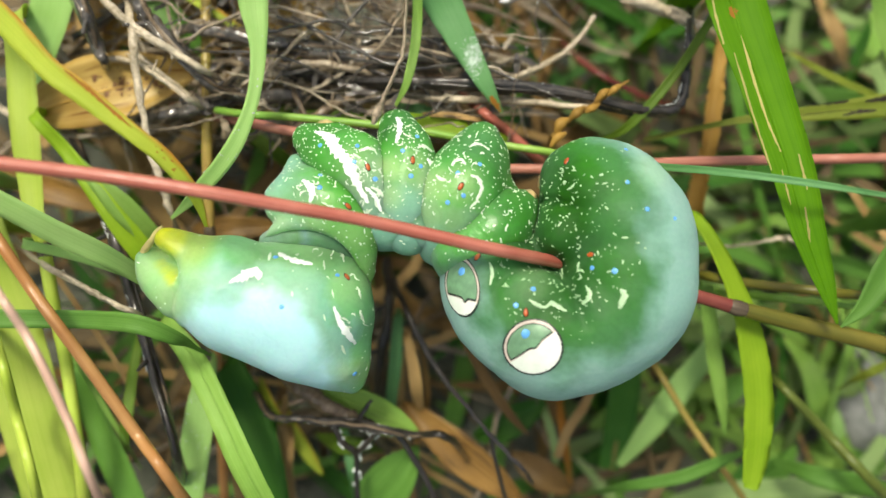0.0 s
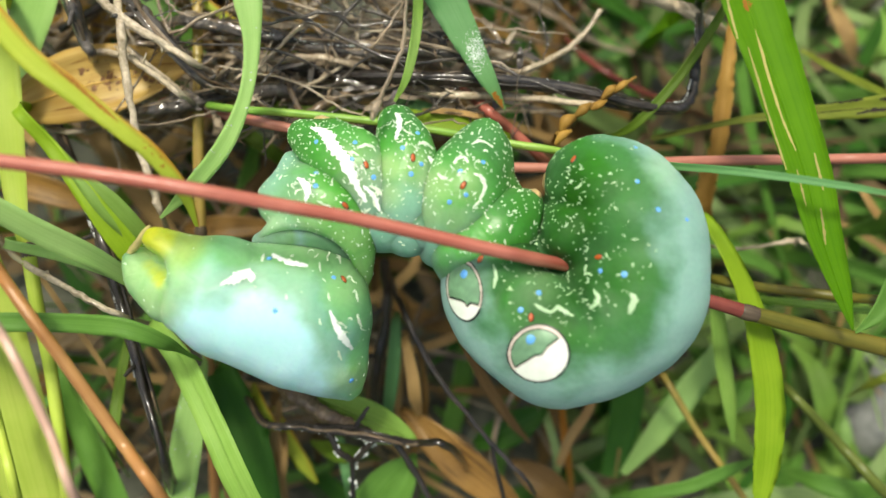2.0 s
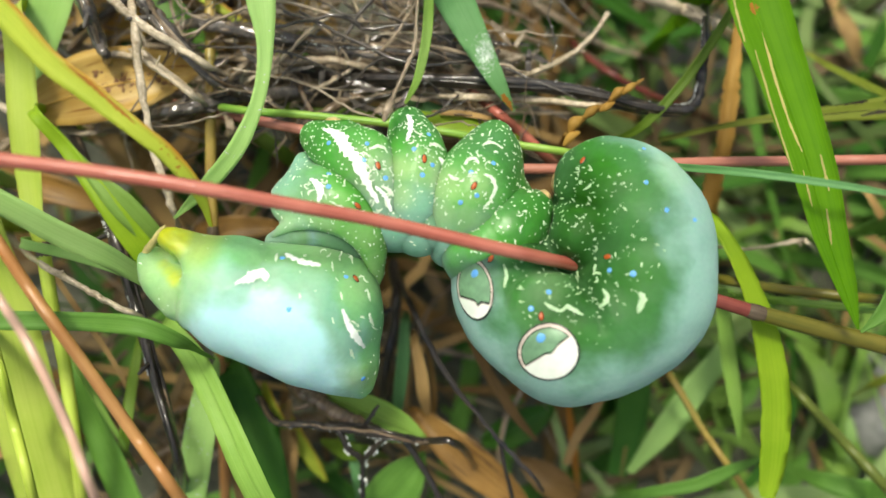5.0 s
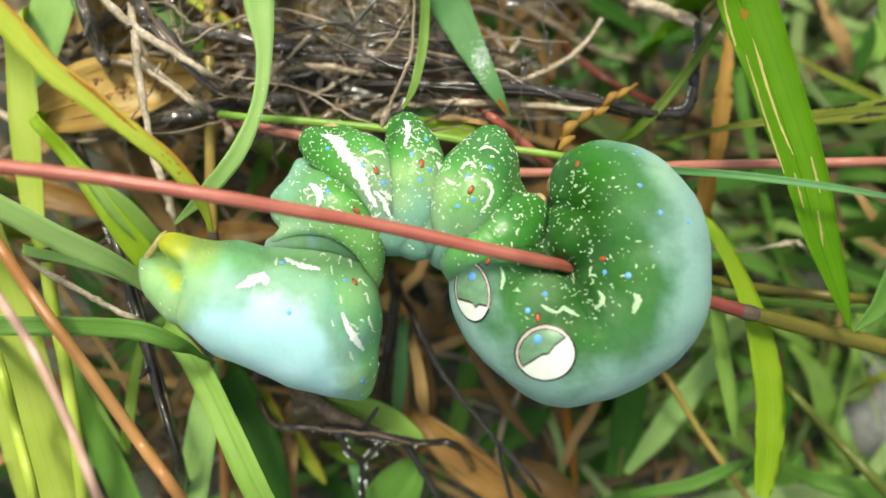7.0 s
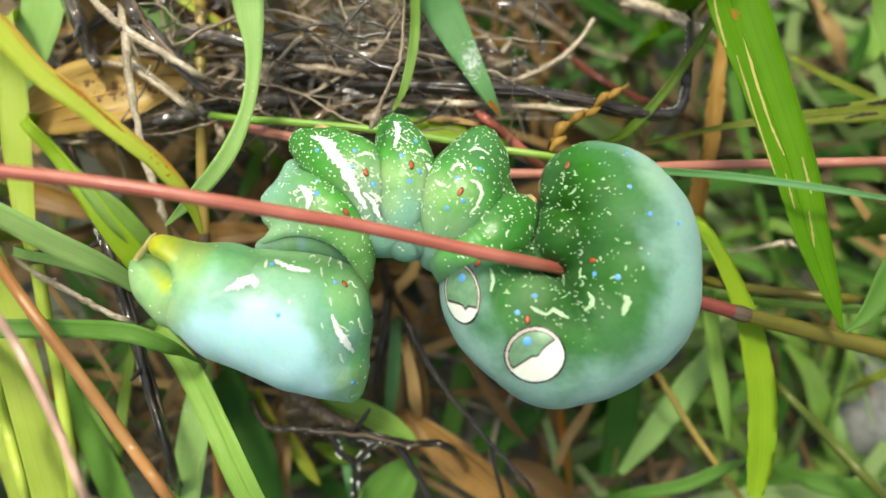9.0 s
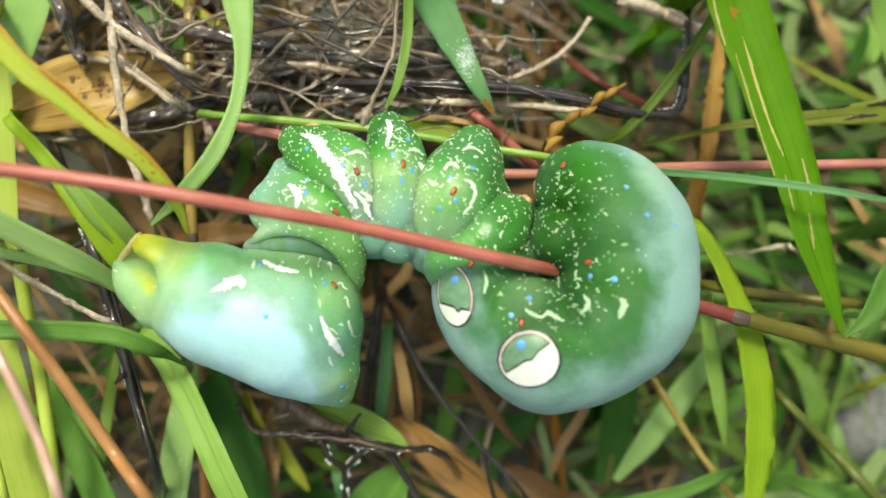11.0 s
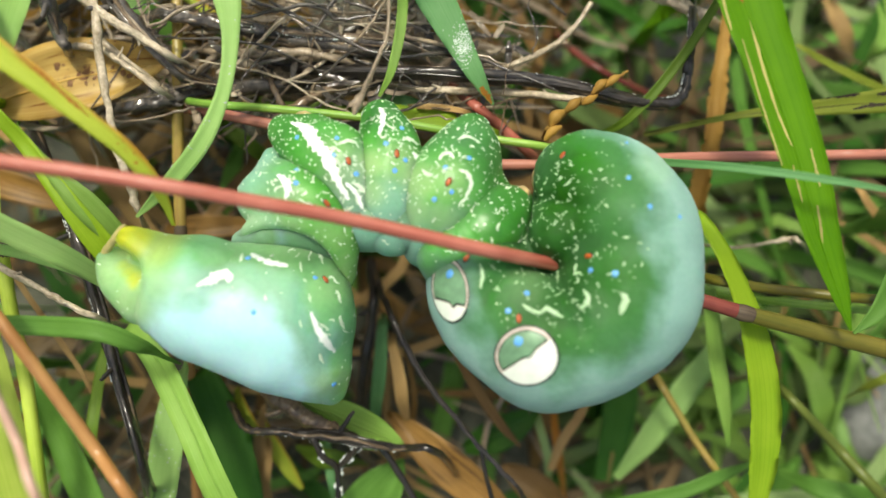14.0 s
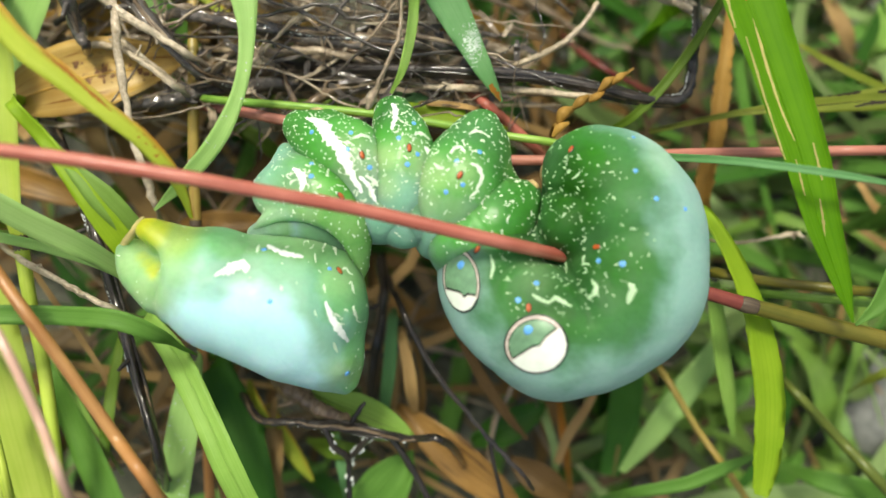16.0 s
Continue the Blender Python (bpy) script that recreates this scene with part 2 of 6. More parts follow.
DARK_STEM = stem_material("stem_dark_red", (0.13, 0.028, 0.024), (0.26, 0.07, 0.05))
ROSE_STEM = stem_material("stem_rose", (0.36, 0.13, 0.09), (0.5, 0.22, 0.16))
PINK_STEM = stem_material("stem_pink", (0.5, 0.3, 0.22), (0.66, 0.44, 0.34))
MOSS_STEM = stem_material("stem_moss", (0.07, 0.1, 0.014), (0.14, 0.17, 0.03), rough=0.35)
OLIVE_STEM = stem_material("stem_olive", (0.085, 0.09, 0.012), (0.17, 0.14, 0.022), rough=0.3)
GOLD_STEM = stem_material("stem_gold", (0.27, 0.17, 0.045), (0.4, 0.33, 0.08))
ORANGE_STEM = stem_material("stem_orange", (0.36, 0.15, 0.045), (0.47, 0.25, 0.09))
GREEN_STEM = stem_material("stem_green", (0.14, 0.32, 0.04), (0.28, 0.45, 0.08))
LIME_STEM = stem_material("stem_lime", (0.32, 0.45, 0.04), (0.5, 0.6, 0.1))
NODE_DARK = stem_material("stem_node", (0.06, 0.045, 0.03), (0.16, 0.12, 0.08))
WET_BARK = bark_material("wet_dark_bark", (0.008, 0.007, 0.006), (0.13, 0.11, 0.09), 0.35, 1.0)
BLACK_BARK = bark_material("black_wet_bark", (0.004, 0.0035, 0.003), (0.04, 0.03, 0.022), 0.35, 1.0)
GREY_BARK = bark_material("grey_bark", (0.12, 0.088, 0.052), (0.48, 0.38, 0.26), 0.4, 0.8)
PALE_BARK = bark_material("pale_bark", (0.3, 0.23, 0.14), (0.72, 0.62, 0.46), 0.4, 0.5)
BROWN_BARK = bark_material("brown_bark", (0.06, 0.038, 0.022), (0.27, 0.19, 0.11), 0.35, 0.8)
SOIL = bark_material("soil", (0.036, 0.04, 0.026), (0.13, 0.137, 0.095), 0.8, 0.0, False)
STONE = bark_material("stone", (0.09, 0.095, 0.085), (0.26, 0.27, 0.25), 0.7, 0.0, False)
# water beads, mostly opaque and whitish: their bright glint is in the base colour
m, nodes, links, p = material("dew", 0.02)
p.inputs["Transmission Weight"].default_value, p.inputs["IOR"].default_value = 0.3, 1.33
p.inputs["Base Color"].default_value = (0.9, 0.95, 0.9, 1)
DEW_GLINT = m


# ---- builders ----
MM = 0.001


def part(name, verts, faces, mat, parent, label="", uv=None):
    """One mesh object; vertices in millimetres of the board."""
    me = bpy.data.meshes.new(name)
    me.from_pydata([(x * MM, y * MM, z * MM) for x, y, z in verts], [], faces)
    me.materials.append(mat)
    me.polygons.foreach_set("use_smooth", [True] * len(me.polygons))
    if uv is not None:
        layer = me.uv_layers.new(name="UVMap")
        for loop in me.loops:
            layer.data[loop.index].uv = uv[loop.vertex_index]
    me.update()
    ob = new(name, me)
    if parent is None:
        ob.matrix_world = BOARD
    else:
        ob.parent = parent
    if label:
        ob["label"] = label
    return ob


def thing(name, label, category, group=""):
    ob = new(name)
    ob.matrix_world = BOARD
    return tagged(ob, label, category, group)


def spline(points, steps=8):
    """Catmull-Rom through rows of numbers, sampled."""
    q = np.array(points, float)
    q = np.vstack([2 * q[0] - q[1], q, 2 * q[-1] - q[-2]])
    out = []
    for i in range(1, len(q) - 2):
        for k in range(steps):
            t = k / steps
            a, b, c, d = q[i - 1 : i + 3]
            out.append(0.5 * (2 * b + (c - a) * t + (2 * a - 5 * b + 4 * c - d) * t * t + (3 * b - a - 3 * c + d) * t**3))
    out.append(q[-2])
    return np.array(out)


def frames(line):
    """Tangents and lengths along a sampled line."""
    tan = np.gradient(line, axis=0)
    tan /= np.linalg.norm(tan, axis=1, keepdims=True) + 1e-9
    run = np.r_[0, np.cumsum(np.linalg.norm(np.diff(line, axis=0), axis=1))]
    return tan, run


def tube(rows, sides=10, steps=8, rough=0.0, seed=0, ridge=0.0):
    """Vertices, faces and uv of a tube; rows of x, y, z, radius."""
    s = spline(rows, steps)
    line, rad = s[:, :3], np.maximum(s[:, 3], 0.02)
    tan, run = frames(line)
    rng = np.random.default_rng(seed)
    side = np.cross(tan, (0.13, 0.21, 0.97))
    side /= np.linalg.norm(side, axis=1, keepdims=True)
    up = np.cross(side, tan)
    verts, uv, faces = [], [], []
    rib = rng.normal(0, ridge, sides)
    for i in range(len(line)):
        rib = 0.93 * rib + 0.37 * rng.normal(0, ridge, sides)
        for k in range(sides):
            an = 2 * math.pi * k / sides
            r = rad[i] * (1 + rough * rng.normal() + rib[k])
            verts.append(line[i] + r * (math.cos(an) * side[i] + math.sin(an) * up[i]))
            uv.append((k / sides, run[i] / 10))
    for i in range(len(line) - 1):
        for k in range(sides):
            k2 = (k + 1) % sides
            faces.append((i * sides + k, i * sides + k2, (i + 1) * sides + k2, (i + 1) * sides + k))
    faces.append(tuple(range(sides))[::-1])
    n = (len(line) - 1) * sides
    faces.append(tuple(n + k for k in range(sides)))
    return verts, faces, uv


def ribbon(rows, fold=0.2, thick=0.07, lean=(0.0, 0.0), steps=8, ragged=0.0, seed=0):
    """A blade: rows of x, y, z, width. fold: how deep it is keeled, as a part of its width. lean: degrees about its length, start and end."""
    s = spline(rows, steps)
    line, wid = s[:, :3], np.maximum(s[:, 3], 0.05)
    tan, run = frames(line)
    rng = np.random.default_rng(seed)
    verts, uv, faces = [], [], []
    cols = (-0.5, -0.27, 0.0, 0.27, 0.5)
    for i in range(len(line)):
        face = Vector((0, 0, 1))
        an = radians(lean[0] + (lean[1] - lean[0]) * i / (len(line) - 1))
        t = Vector(tan[i])
        side = t.cross(face).normalized()
        nor = side.cross(t).normalized()
        side, nor = side * math.cos(an) + nor * math.sin(an), nor * math.cos(an) - side * math.sin(an)
        for layer in (0, 1):
            for c in cols:
                edge = 1 + ragged * rng.normal() * (abs(c) > 0.4)
                dip = fold * wid[i] * (abs(c) * 2) ** 1.4 * 0.5
                pt = Vector(line[i]) + side * c * wid[i] * edge + nor * (dip - layer * thick * (1.3 - abs(c) * 2))
                verts.append(tuple(pt))
                uv.append((c + 0.5, run[i] / 10))
    n = len(cols)
    for i in range(len(line) - 1):
        for layer in (0, 1):
            for k in range(n - 1):
                a = i * 2 * n + layer * n + k
                f = (a, a + 1, a + 2 * n + 1, a + 2 * n)
                faces.append(f if layer == 0 else f[::-1])
        a = i * 2 * n
        faces.append((a, a + 2 * n, a + 3 * n, a + n))
        a += n - 1
        faces.append((a, a + n, a + 3 * n, a + 2 * n))
    return verts, faces, uv, s


def grass_blade(rows, mat, label, fold=0.2, lean=(0.0, 0.0), rib=None, group="grass blades", name="grass", ragged=0.01, droop=True):
    """A blade of grass with its midrib. The first row is its foot side: it is led on down to the soil."""
    if droop:
        x, y, z, w = rows[0]
        rows = [(x * 1.12, y * 1.12 - 2, -36, w * 0.5), (x * 1.08, y * 1.08, z * 0.5 - 16, w * 0.8)] + list(rows)
    ob = thing(name, label, "grass", group)
    seed = len(bpy.data.objects)
    verts, faces, uv, s = ribbon(rows, fold, 0.07, lean, ragged=ragged, seed=seed)
    part("blade", verts, faces, mat, ob, uv=uv)
    line = [(*r[:2], r[2] + 0.01, max(0.03, r[3] * 0.035)) for r in s[::4]]
    if rib is not None:
        v, f, u = tube(line, 6, 4)
        part("midrib", v, f, rib, ob, "pale midrib", uv=u)
    return ob


def grass_stem(rows, mat, label, nodes_at=(), group="grass stems", name="grass", split=None, foot=True):
    """A jointed stem. nodes_at: row numbers that carry a swollen joint. split: (row, material) from which the colour changes."""
    rows = [tuple(r) for r in rows]
    ob = thing(name, label, "grass", group)
    cuts = [] if split is None else [split] if isinstance(split[0], int) else list(split)
    ends = [0] + [k for k, _ in cuts] + [len(rows) - 1]
    pieces = [(rows[a : b + 1], ma) for a, b, ma in zip(ends, ends[1:], [mat] + [ma for _, ma in cuts])]
    for some, ma in pieces:
        v, f, u = tube(some, 14, 8, 0.003, len(bpy.data.objects))
        part("internode", v, f, ma, ob, uv=u)
    for k in nodes_at:
        c, r = np.array(rows[k][:3]), rows[k][3]
        d = np.array(rows[min(k + 1, len(rows) - 1)][:3]) - np.array(rows[k - 1][:3])
        d /= np.linalg.norm(d)
        v, f, u = tube([(*(c + d * q * r), r * w) for q, w in ((-1.0, 0.98), (-0.5, 1.08), (0, 1.14), (0.6, 1.1), (1.3, 1.0))], 12, 4)
        part("joint", v, f, NODE_DARK, ob, "dark swollen joint", uv=u)
    return ob


def twig(rows, mat, label, sides=(), name="twig", group="twigs", rough=0.1, jag=0.045, stubs=True):
    ob = thing(name, label, "twig", group)
    seed = len(bpy.data.objects)
    s = spline(rows, 6)
    s[:, :3] += np.random.default_rng(seed).normal(0, jag, (len(s), 3))
    rng = np.random.default_rng(seed + 7)
    s[:, 3] *= 1 + 0.06 * rng.normal(0, 1, len(s)).clip(-1.6, 1.6) * (rough > 0.06)
    v, f, u = tube(s, 12 if max(r[3] for r in rows) > 0.4 else 8, 2, rough * 0.4, seed, 0.2 if rough > 0.06 else 0.0)
    part("branch", v, f, mat, ob, uv=u)
    if mat in (WET_BARK, BLACK_BARK) and s[:, 3].max() > 0.42:
        for k in range(6):
            an, a, b = 1.05 * k + rng.uniform(0, 0.8), int(rng.uniform(0, 0.3) * len(s)), int(rng.uniform(0.55, 1.0) * len(s))
            q = s[a:b:3].copy()
            wob = np.cumsum(rng.normal(0, 0.22, len(q)))
            tan, _ = frames(q[:, :3])
            side = np.cross(tan, (0.13, 0.21, 0.97))
            side /= np.linalg.norm(side, axis=1, keepdims=True)
            up = np.cross(side, tan)
            q[:, :3] += (q[:, 3] * 0.9)[:, None] * (np.cos(an + wob)[:, None] * side + np.sin(an + wob)[:, None] * up)
            q[:, 3] *= rng.uniform(0.16, 0.34)
            q[-1, 3] *= 0.3
            v, f, u = tube(q, 6, 4, 0.08, seed + k, 0.15)
            part("bark_strip", v, f, (mat, GREY_BARK if mat == WET_BARK else mat, BROWN_BARK)[k % 3], ob, uv=u)
    if not sides and stubs and rough > 0.06:
        for at in (0.35, 0.6):
            q, d = s[int(at * len(s))], rng.normal(0, 1, 3)
            d /= np.linalg.norm(d)
            r = q[3]
            v, f, u = tube([(*q[:3], r * 0.5), (*(q[:3] + d * r * 2.0), r * 0.42), (*(q[:3] + d * r * 3.2 + rng.normal(0, 0.2, 3)), r * 0.25)], 7, 3, rough, seed + 2)
            part("stub", v, f, mat, ob, uv=u)
    for some in sides:
        v, f, u = tube(some, 7, 5, rough, seed + 1)
        part("side_shoot", v, f, mat, ob, uv=u)
    return ob


def broad_leaf(tip, foot, width, mat, label, cup=0.15, name="leaf", bend=0.1, veins=5, group="leaves", veil=None):
    """An oval leaf with midrib and side veins, cupped and bent."""
    ob = thing(name, label, "leaf", group)
    a, b = Vector(foot), Vector(tip)
    ax = b - a
    n = Vector((0, 0, 1))
    side = ax.cross(n).normalized()
    nor = side.cross(ax).normalized()
    rows, cols = 18, 9
    verts, uv, faces = [], [], []
    for layer in (0, 1):
        for i in range(rows):
            t = i / (rows - 1)
            w = width * (math.sin(math.pi * min(1, t * 0.94 + 0.04)) ** 0.75) + 0.05
            for k in range(cols):
                c = k / (cols - 1) - 0.5
                wave = noise.noise(Vector((t * 3 + a.x, c * 3, a.y))) * width * 0.08
                q = a + ax * t + side * c * w + nor * (cup * width * (4 * c * c - 0.5) + bend * ax.length * math.sin(math.pi * t) + wave - layer * 0.08)
                verts.append(tuple(q))
                uv.append((k / (cols - 1), t * ax.length / 10))
    m0 = rows * cols
    for i in range(rows - 1):
        for k in range(cols - 1):
            q = i * cols + k
            faces.append((q, q + 1, q + cols + 1, q + cols))
            faces.append((m0 + q, m0 + q + cols, m0 + q + cols + 1, m0 + q + 1))
    edge = [k for k in range(cols)] + [i * cols + cols - 1 for i in range(1, rows)] + [(rows - 1) * cols + k for k in range(cols - 2, -1, -1)] + [i * cols for i in range(rows - 2, 0, -1)]
    for p0, p1 in zip(edge, edge[1:] + edge[:1]):
        faces.append((p0, m0 + p0, m0 + p1, p1))
    part("lamina", verts, faces, mat, ob, uv=uv)
    mid = [verts[i * cols + cols // 2] for i in range(0, rows, 3)]
    v, f, u = tube([(x, y, z + 0.03, 0.14 * (1 - i / 8)) for i, (x, y, z) in enumerate(mid)], 6, 4)
    part("midrib", v, f, veil or mat, ob, uv=u)
    return ob


# ---- ground ----
def build_ground():
    n = 90
    c = np.linspace(-1, 1, n)
    c = np.sign(c) * (np.abs(c) * 0.12 + np.abs(c) ** 7 * 60)
    verts = []
    for y in c:
        for x in c:
            near = math.exp(-((x * x + y * y) / 0.09))
            verts.append((x, y, 0.007 * near * noise.noise(Vector((x * 60, y * 60, 0))) + 0.003 * near * noise.noise(Vector((x * 200, y * 200, 3)))))
    faces = [(i * n + k, i * n + k + 1, (i + 1) * n + k + 1, (i + 1) * n + k) for i in range(n - 1) for k in range(n - 1)]
    me = bpy.data.meshes.new("ground")
    me.from_pydata(verts, [], faces)
    me.polygons.foreach_set("use_smooth", [True] * len(faces))
    me.materials.append(SOIL)
    tagged(new("ground", me), "dark damp soil under grass and litter", "ground", kind="structure")


build_ground()


def stone(at, size, seed):
    bm = bmesh.new()
    bmesh.ops.create_icosphere(bm, subdivisions=4, radius=1)
    for v in bm.verts:
        q = v.co.copy()
        v.co = Vector((q.x * size[0], q.y * size[1], q.z * size[2])) * (1 + 0.25 * noise.noise(q * 1.2 + Vector((seed, 0, 0))) + 0.06 * noise.noise(q * 4)) + Vector(at)
    verts, faces = [tuple(v.co) for v in bm.verts], [tuple(v.index for v in q.verts) for q in bm.faces]
    bm.free()
    tagged(part("stone", verts, faces, STONE, None), "grey rough stone lying in the grass", "stone", "stones")


stone((54.93, -20.54, -36), (8, 8, 6), 1)
stone((39.93, -35.52, -41), (10, 6, 5), 5)
stone((64.13, 26.53, -48), (9, 7, 6), 9)


# ---- the caterpillar ----
def surface(chains, cell=0.2, soft=0.35, rings=0, deep=0.0, grooves=()):
    """The skin round chains of balls (rows of x, y, z, radius), as vertices and quads, by surface nets.
    Also, for each vertex, how far it faces the back (-1 to 1)."""
    balls, outs, owner = [], [], []
    for n, (rows, out) in enumerate(chains):
        s = spline(rows, 14)
        if n == 0 and rings:
            s[:, 3] *= 1 + deep * np.abs(np.sin(np.linspace(0, math.pi * rings, len(s)))) - deep
        tan, _ = frames(s[:, :3])
        o = np.stack([-tan[:, 1], tan[:, 0], 0 * tan[:, 0]], 1) * (1 if isinstance(out, tuple) else out)
        o /= np.linalg.norm(o, axis=1, keepdims=True) + 1e-6
        if isinstance(out, tuple) and len(out) == 3:
            o = np.tile(out, (len(s), 1))
        balls.append(s), outs.append(o), owner.extend([n] * len(s))
    balls, outs = np.vstack(balls), np.vstack(outs)
    lo, hi = (balls[:, :3] - balls[:, 3:]).min(0) - 3 * cell, (balls[:, :3] + balls[:, 3:]).max(0) + 3 * cell
    axes = [np.arange(l, h, cell) for l, h in zip(lo, hi)]
    grid = np.stack(np.meshgrid(*axes, indexing="ij"), -1)
    owner, total = np.array(owner), np.zeros(grid.shape[:3])
    for n in range(len(chains)):
        least = np.full(grid.shape[:3], 99.0)
        for b in balls[owner == n]:
            np.minimum(least, np.sqrt(((grid - b[:3]) ** 2).sum(-1)) - b[3], out=least)
        total += np.exp(-least.clip(-9, 9) / soft)
    f = -soft * np.log(total + 1e-30)
    inside = f < 0
    shape = np.array(f.shape) - 1
    count, acc = np.zeros(shape), np.zeros((*shape, 3))
    cuts = lambda d: tuple(slice(q, q + m) for q, m in zip(d, shape))
    corner = [(i, j, k) for i in (0, 1) for j in (0, 1) for k in (0, 1)]
    for a in corner:
        for ax in range(3):
            if a[ax]:
                continue
            b = tuple(q + (n == ax) for n, q in enumerate(a))
            fa, fb = f[cuts(a)], f[cuts(b)]
            hit = (fa < 0) != (fb < 0)
            t = np.where(hit, fa / np.where(hit, fa - fb, 1), 0)
            for n in range(3):
                acc[..., n] += np.where(hit, a[n] + (t if n == ax else 0), 0)
            count += hit
    live = count > 0
    index = np.full(shape, -1)
    index[live] = np.arange(live.sum())
    cells = np.argwhere(live)
    pts = (cells + acc[live] / count[live][:, None]) * cell + lo
    faces = []
    for ax in range(3):
        b = [slice(1, -1)] * 3
        b[ax] = slice(0, -1)
        nxt = list(b)
        nxt[ax] = slice(1, None)
        fa, fb = inside[tuple(b)], inside[tuple(nxt)]
        for flip in (False, True):
            at = np.argwhere((fa & ~fb) if not flip else (~fa & fb))
            for n in range(3):
                at[:, n] += 0 if n == ax else 1
            u, v = [n for n in range(3) if n != ax]
            quads = []
            for du, dv in ((1, 1), (0, 1), (0, 0), (1, 0)):
                q = at.copy()
                q[:, u] -= du
                q[:, v] -= dv
                quads.append(index[q[:, 0], q[:, 1], q[:, 2]])
            quads = np.stack(quads, 1)
            if flip != (ax == 1):
                quads = quads[:, ::-1]
            faces += quads[(quads >= 0).all(1)].tolist()
    reach = np.linalg.norm(pts[:, None] - balls[None, :, :3], axis=-1) - balls[None, :, 3]
    weight = np.exp(-reach / 0.8)
    weight /= weight.sum(1, keepdims=True)
    mid, out = weight @ balls[:, :3], weight @ outs
    away = pts - mid
    away /= np.linalg.norm(away, axis=1, keepdims=True) + 1e-6
    dorsal = (away * out).sum(1)
    if isinstance(chains[0][1], tuple):
        first = spline(chains[0][0], 6)
        way = np.array([*chains[0][1], 0.0]) / np.hypot(*chains[0][1])
        run_out = (pts - first[:, :3].mean(0)) @ way
        dorsal = run_out / np.abs(run_out).max() * 1.3 - 0.2
    lump = np.array([0.13 * noise.noise(Vector(q) * 0.42) + 0.02 * noise.noise(Vector(q) * 1.3) for q in pts])
    pts = pts + away * lump[:, None]
    for rows, depth, width in grooves:
        g = spline([(x, y, w) for x, y, w in rows], 10)
        off = np.linalg.norm(pts[:, None, :2] - g[None, :, :2], axis=-1)
        near = off.min(1)
        end = g[off.argmin(1), 2]
        pts = pts - away * (depth * end * np.exp(-((near / width) ** 2)) * (pts[:, 2] > mid[:, 2] - 0.5))[:, None]
    return pts, faces, dorsal


class Patch:
    """A stretch of skin on which marks can be set."""

    def __init__(self, ob, pts, faces, dorsal):
        from mathutils.bvhtree import BVHTree
        self.ob, self.pts, self.faces, self.dorsal = ob, pts, faces, dorsal
        self.tree = BVHTree.FromPolygons([tuple(q) for q in pts], faces)

    def drop(self, x, y):
        """The outer skin at x, y, and its normal."""
        hit, nor, _, _ = self.tree.ray_cast(Vector((x, y, 40)), Vector((0, 0, -1)))
        return (hit, nor) if hit else (None, None)

    def near(self, q):
        hit, nor, _, _ = self.tree.find_nearest(q)
        return hit, nor


def dome(at, nor, turn, rx, ry, high, sides=10):
    """A small domed oval on the skin."""
    nor = Vector(nor).normalized()
    u = Vector((1, 0, 0)) - nor * nor.x
    u.normalize()
    v = nor.cross(u)
    c, s = math.cos(turn), math.sin(turn)
    u, v = u * c + v * s, v * c - u * s
    verts, faces = [], []
    for ring, (k, h) in enumerate(((1.0, -0.25), (0.92, 0.5), (0.55, 0.88))):
        for n in range(sides):
            an = 2 * math.pi * n / sides
            verts.append(tuple(Vector(at) + u * rx * k * math.cos(an) + v * ry * k * math.sin(an) + nor * high * h))
    verts.append(tuple(Vector(at) + nor * high))
    for ring in (0, 1):
        for n in range(sides):
            a, b = ring * sides + n, ring * sides + (n + 1) % sides
            faces.append((a, b, b + sides, a + sides))
    for n in range(sides):
        faces.append((2 * sides + n, 2 * sides + (n + 1) % sides, 3 * sides))
    return verts, faces


def joined(pieces):
    verts, faces = [], []
    for v, f in pieces:
        faces += [tuple(i + len(verts) for i in q) for q in f]
        verts += v
    return verts, faces


def past_line(pts, line):
    """How far each point lies to the left of a line of x, y (negative: to its right)."""
    q = spline([(x, y, 0.0) for x, y in line], 8)[:, :2]
    off = np.linalg.norm(pts[:, None, :2] - q[None], axis=-1)
    k = off.argmin(1).clip(1, len(q) - 2)
    way, to = q[k + 1] - q[k - 1], pts[:, :2] - q[k]
    return np.where(way[:, 0] * to[:, 1] - way[:, 1] * to[:, 0] > 0, 1, -1) * off.min(1)


def patches(pts, spots):
    """Soft-edged patches of pigment."""
    out = np.zeros(len(pts))
    for x, y, r, w in spots:
        out = np.maximum(out, w * np.exp(-(((pts[:, 0] - x) ** 2 + (pts[:, 1] - y) ** 2) / r**2) ** 1.5))
    return out


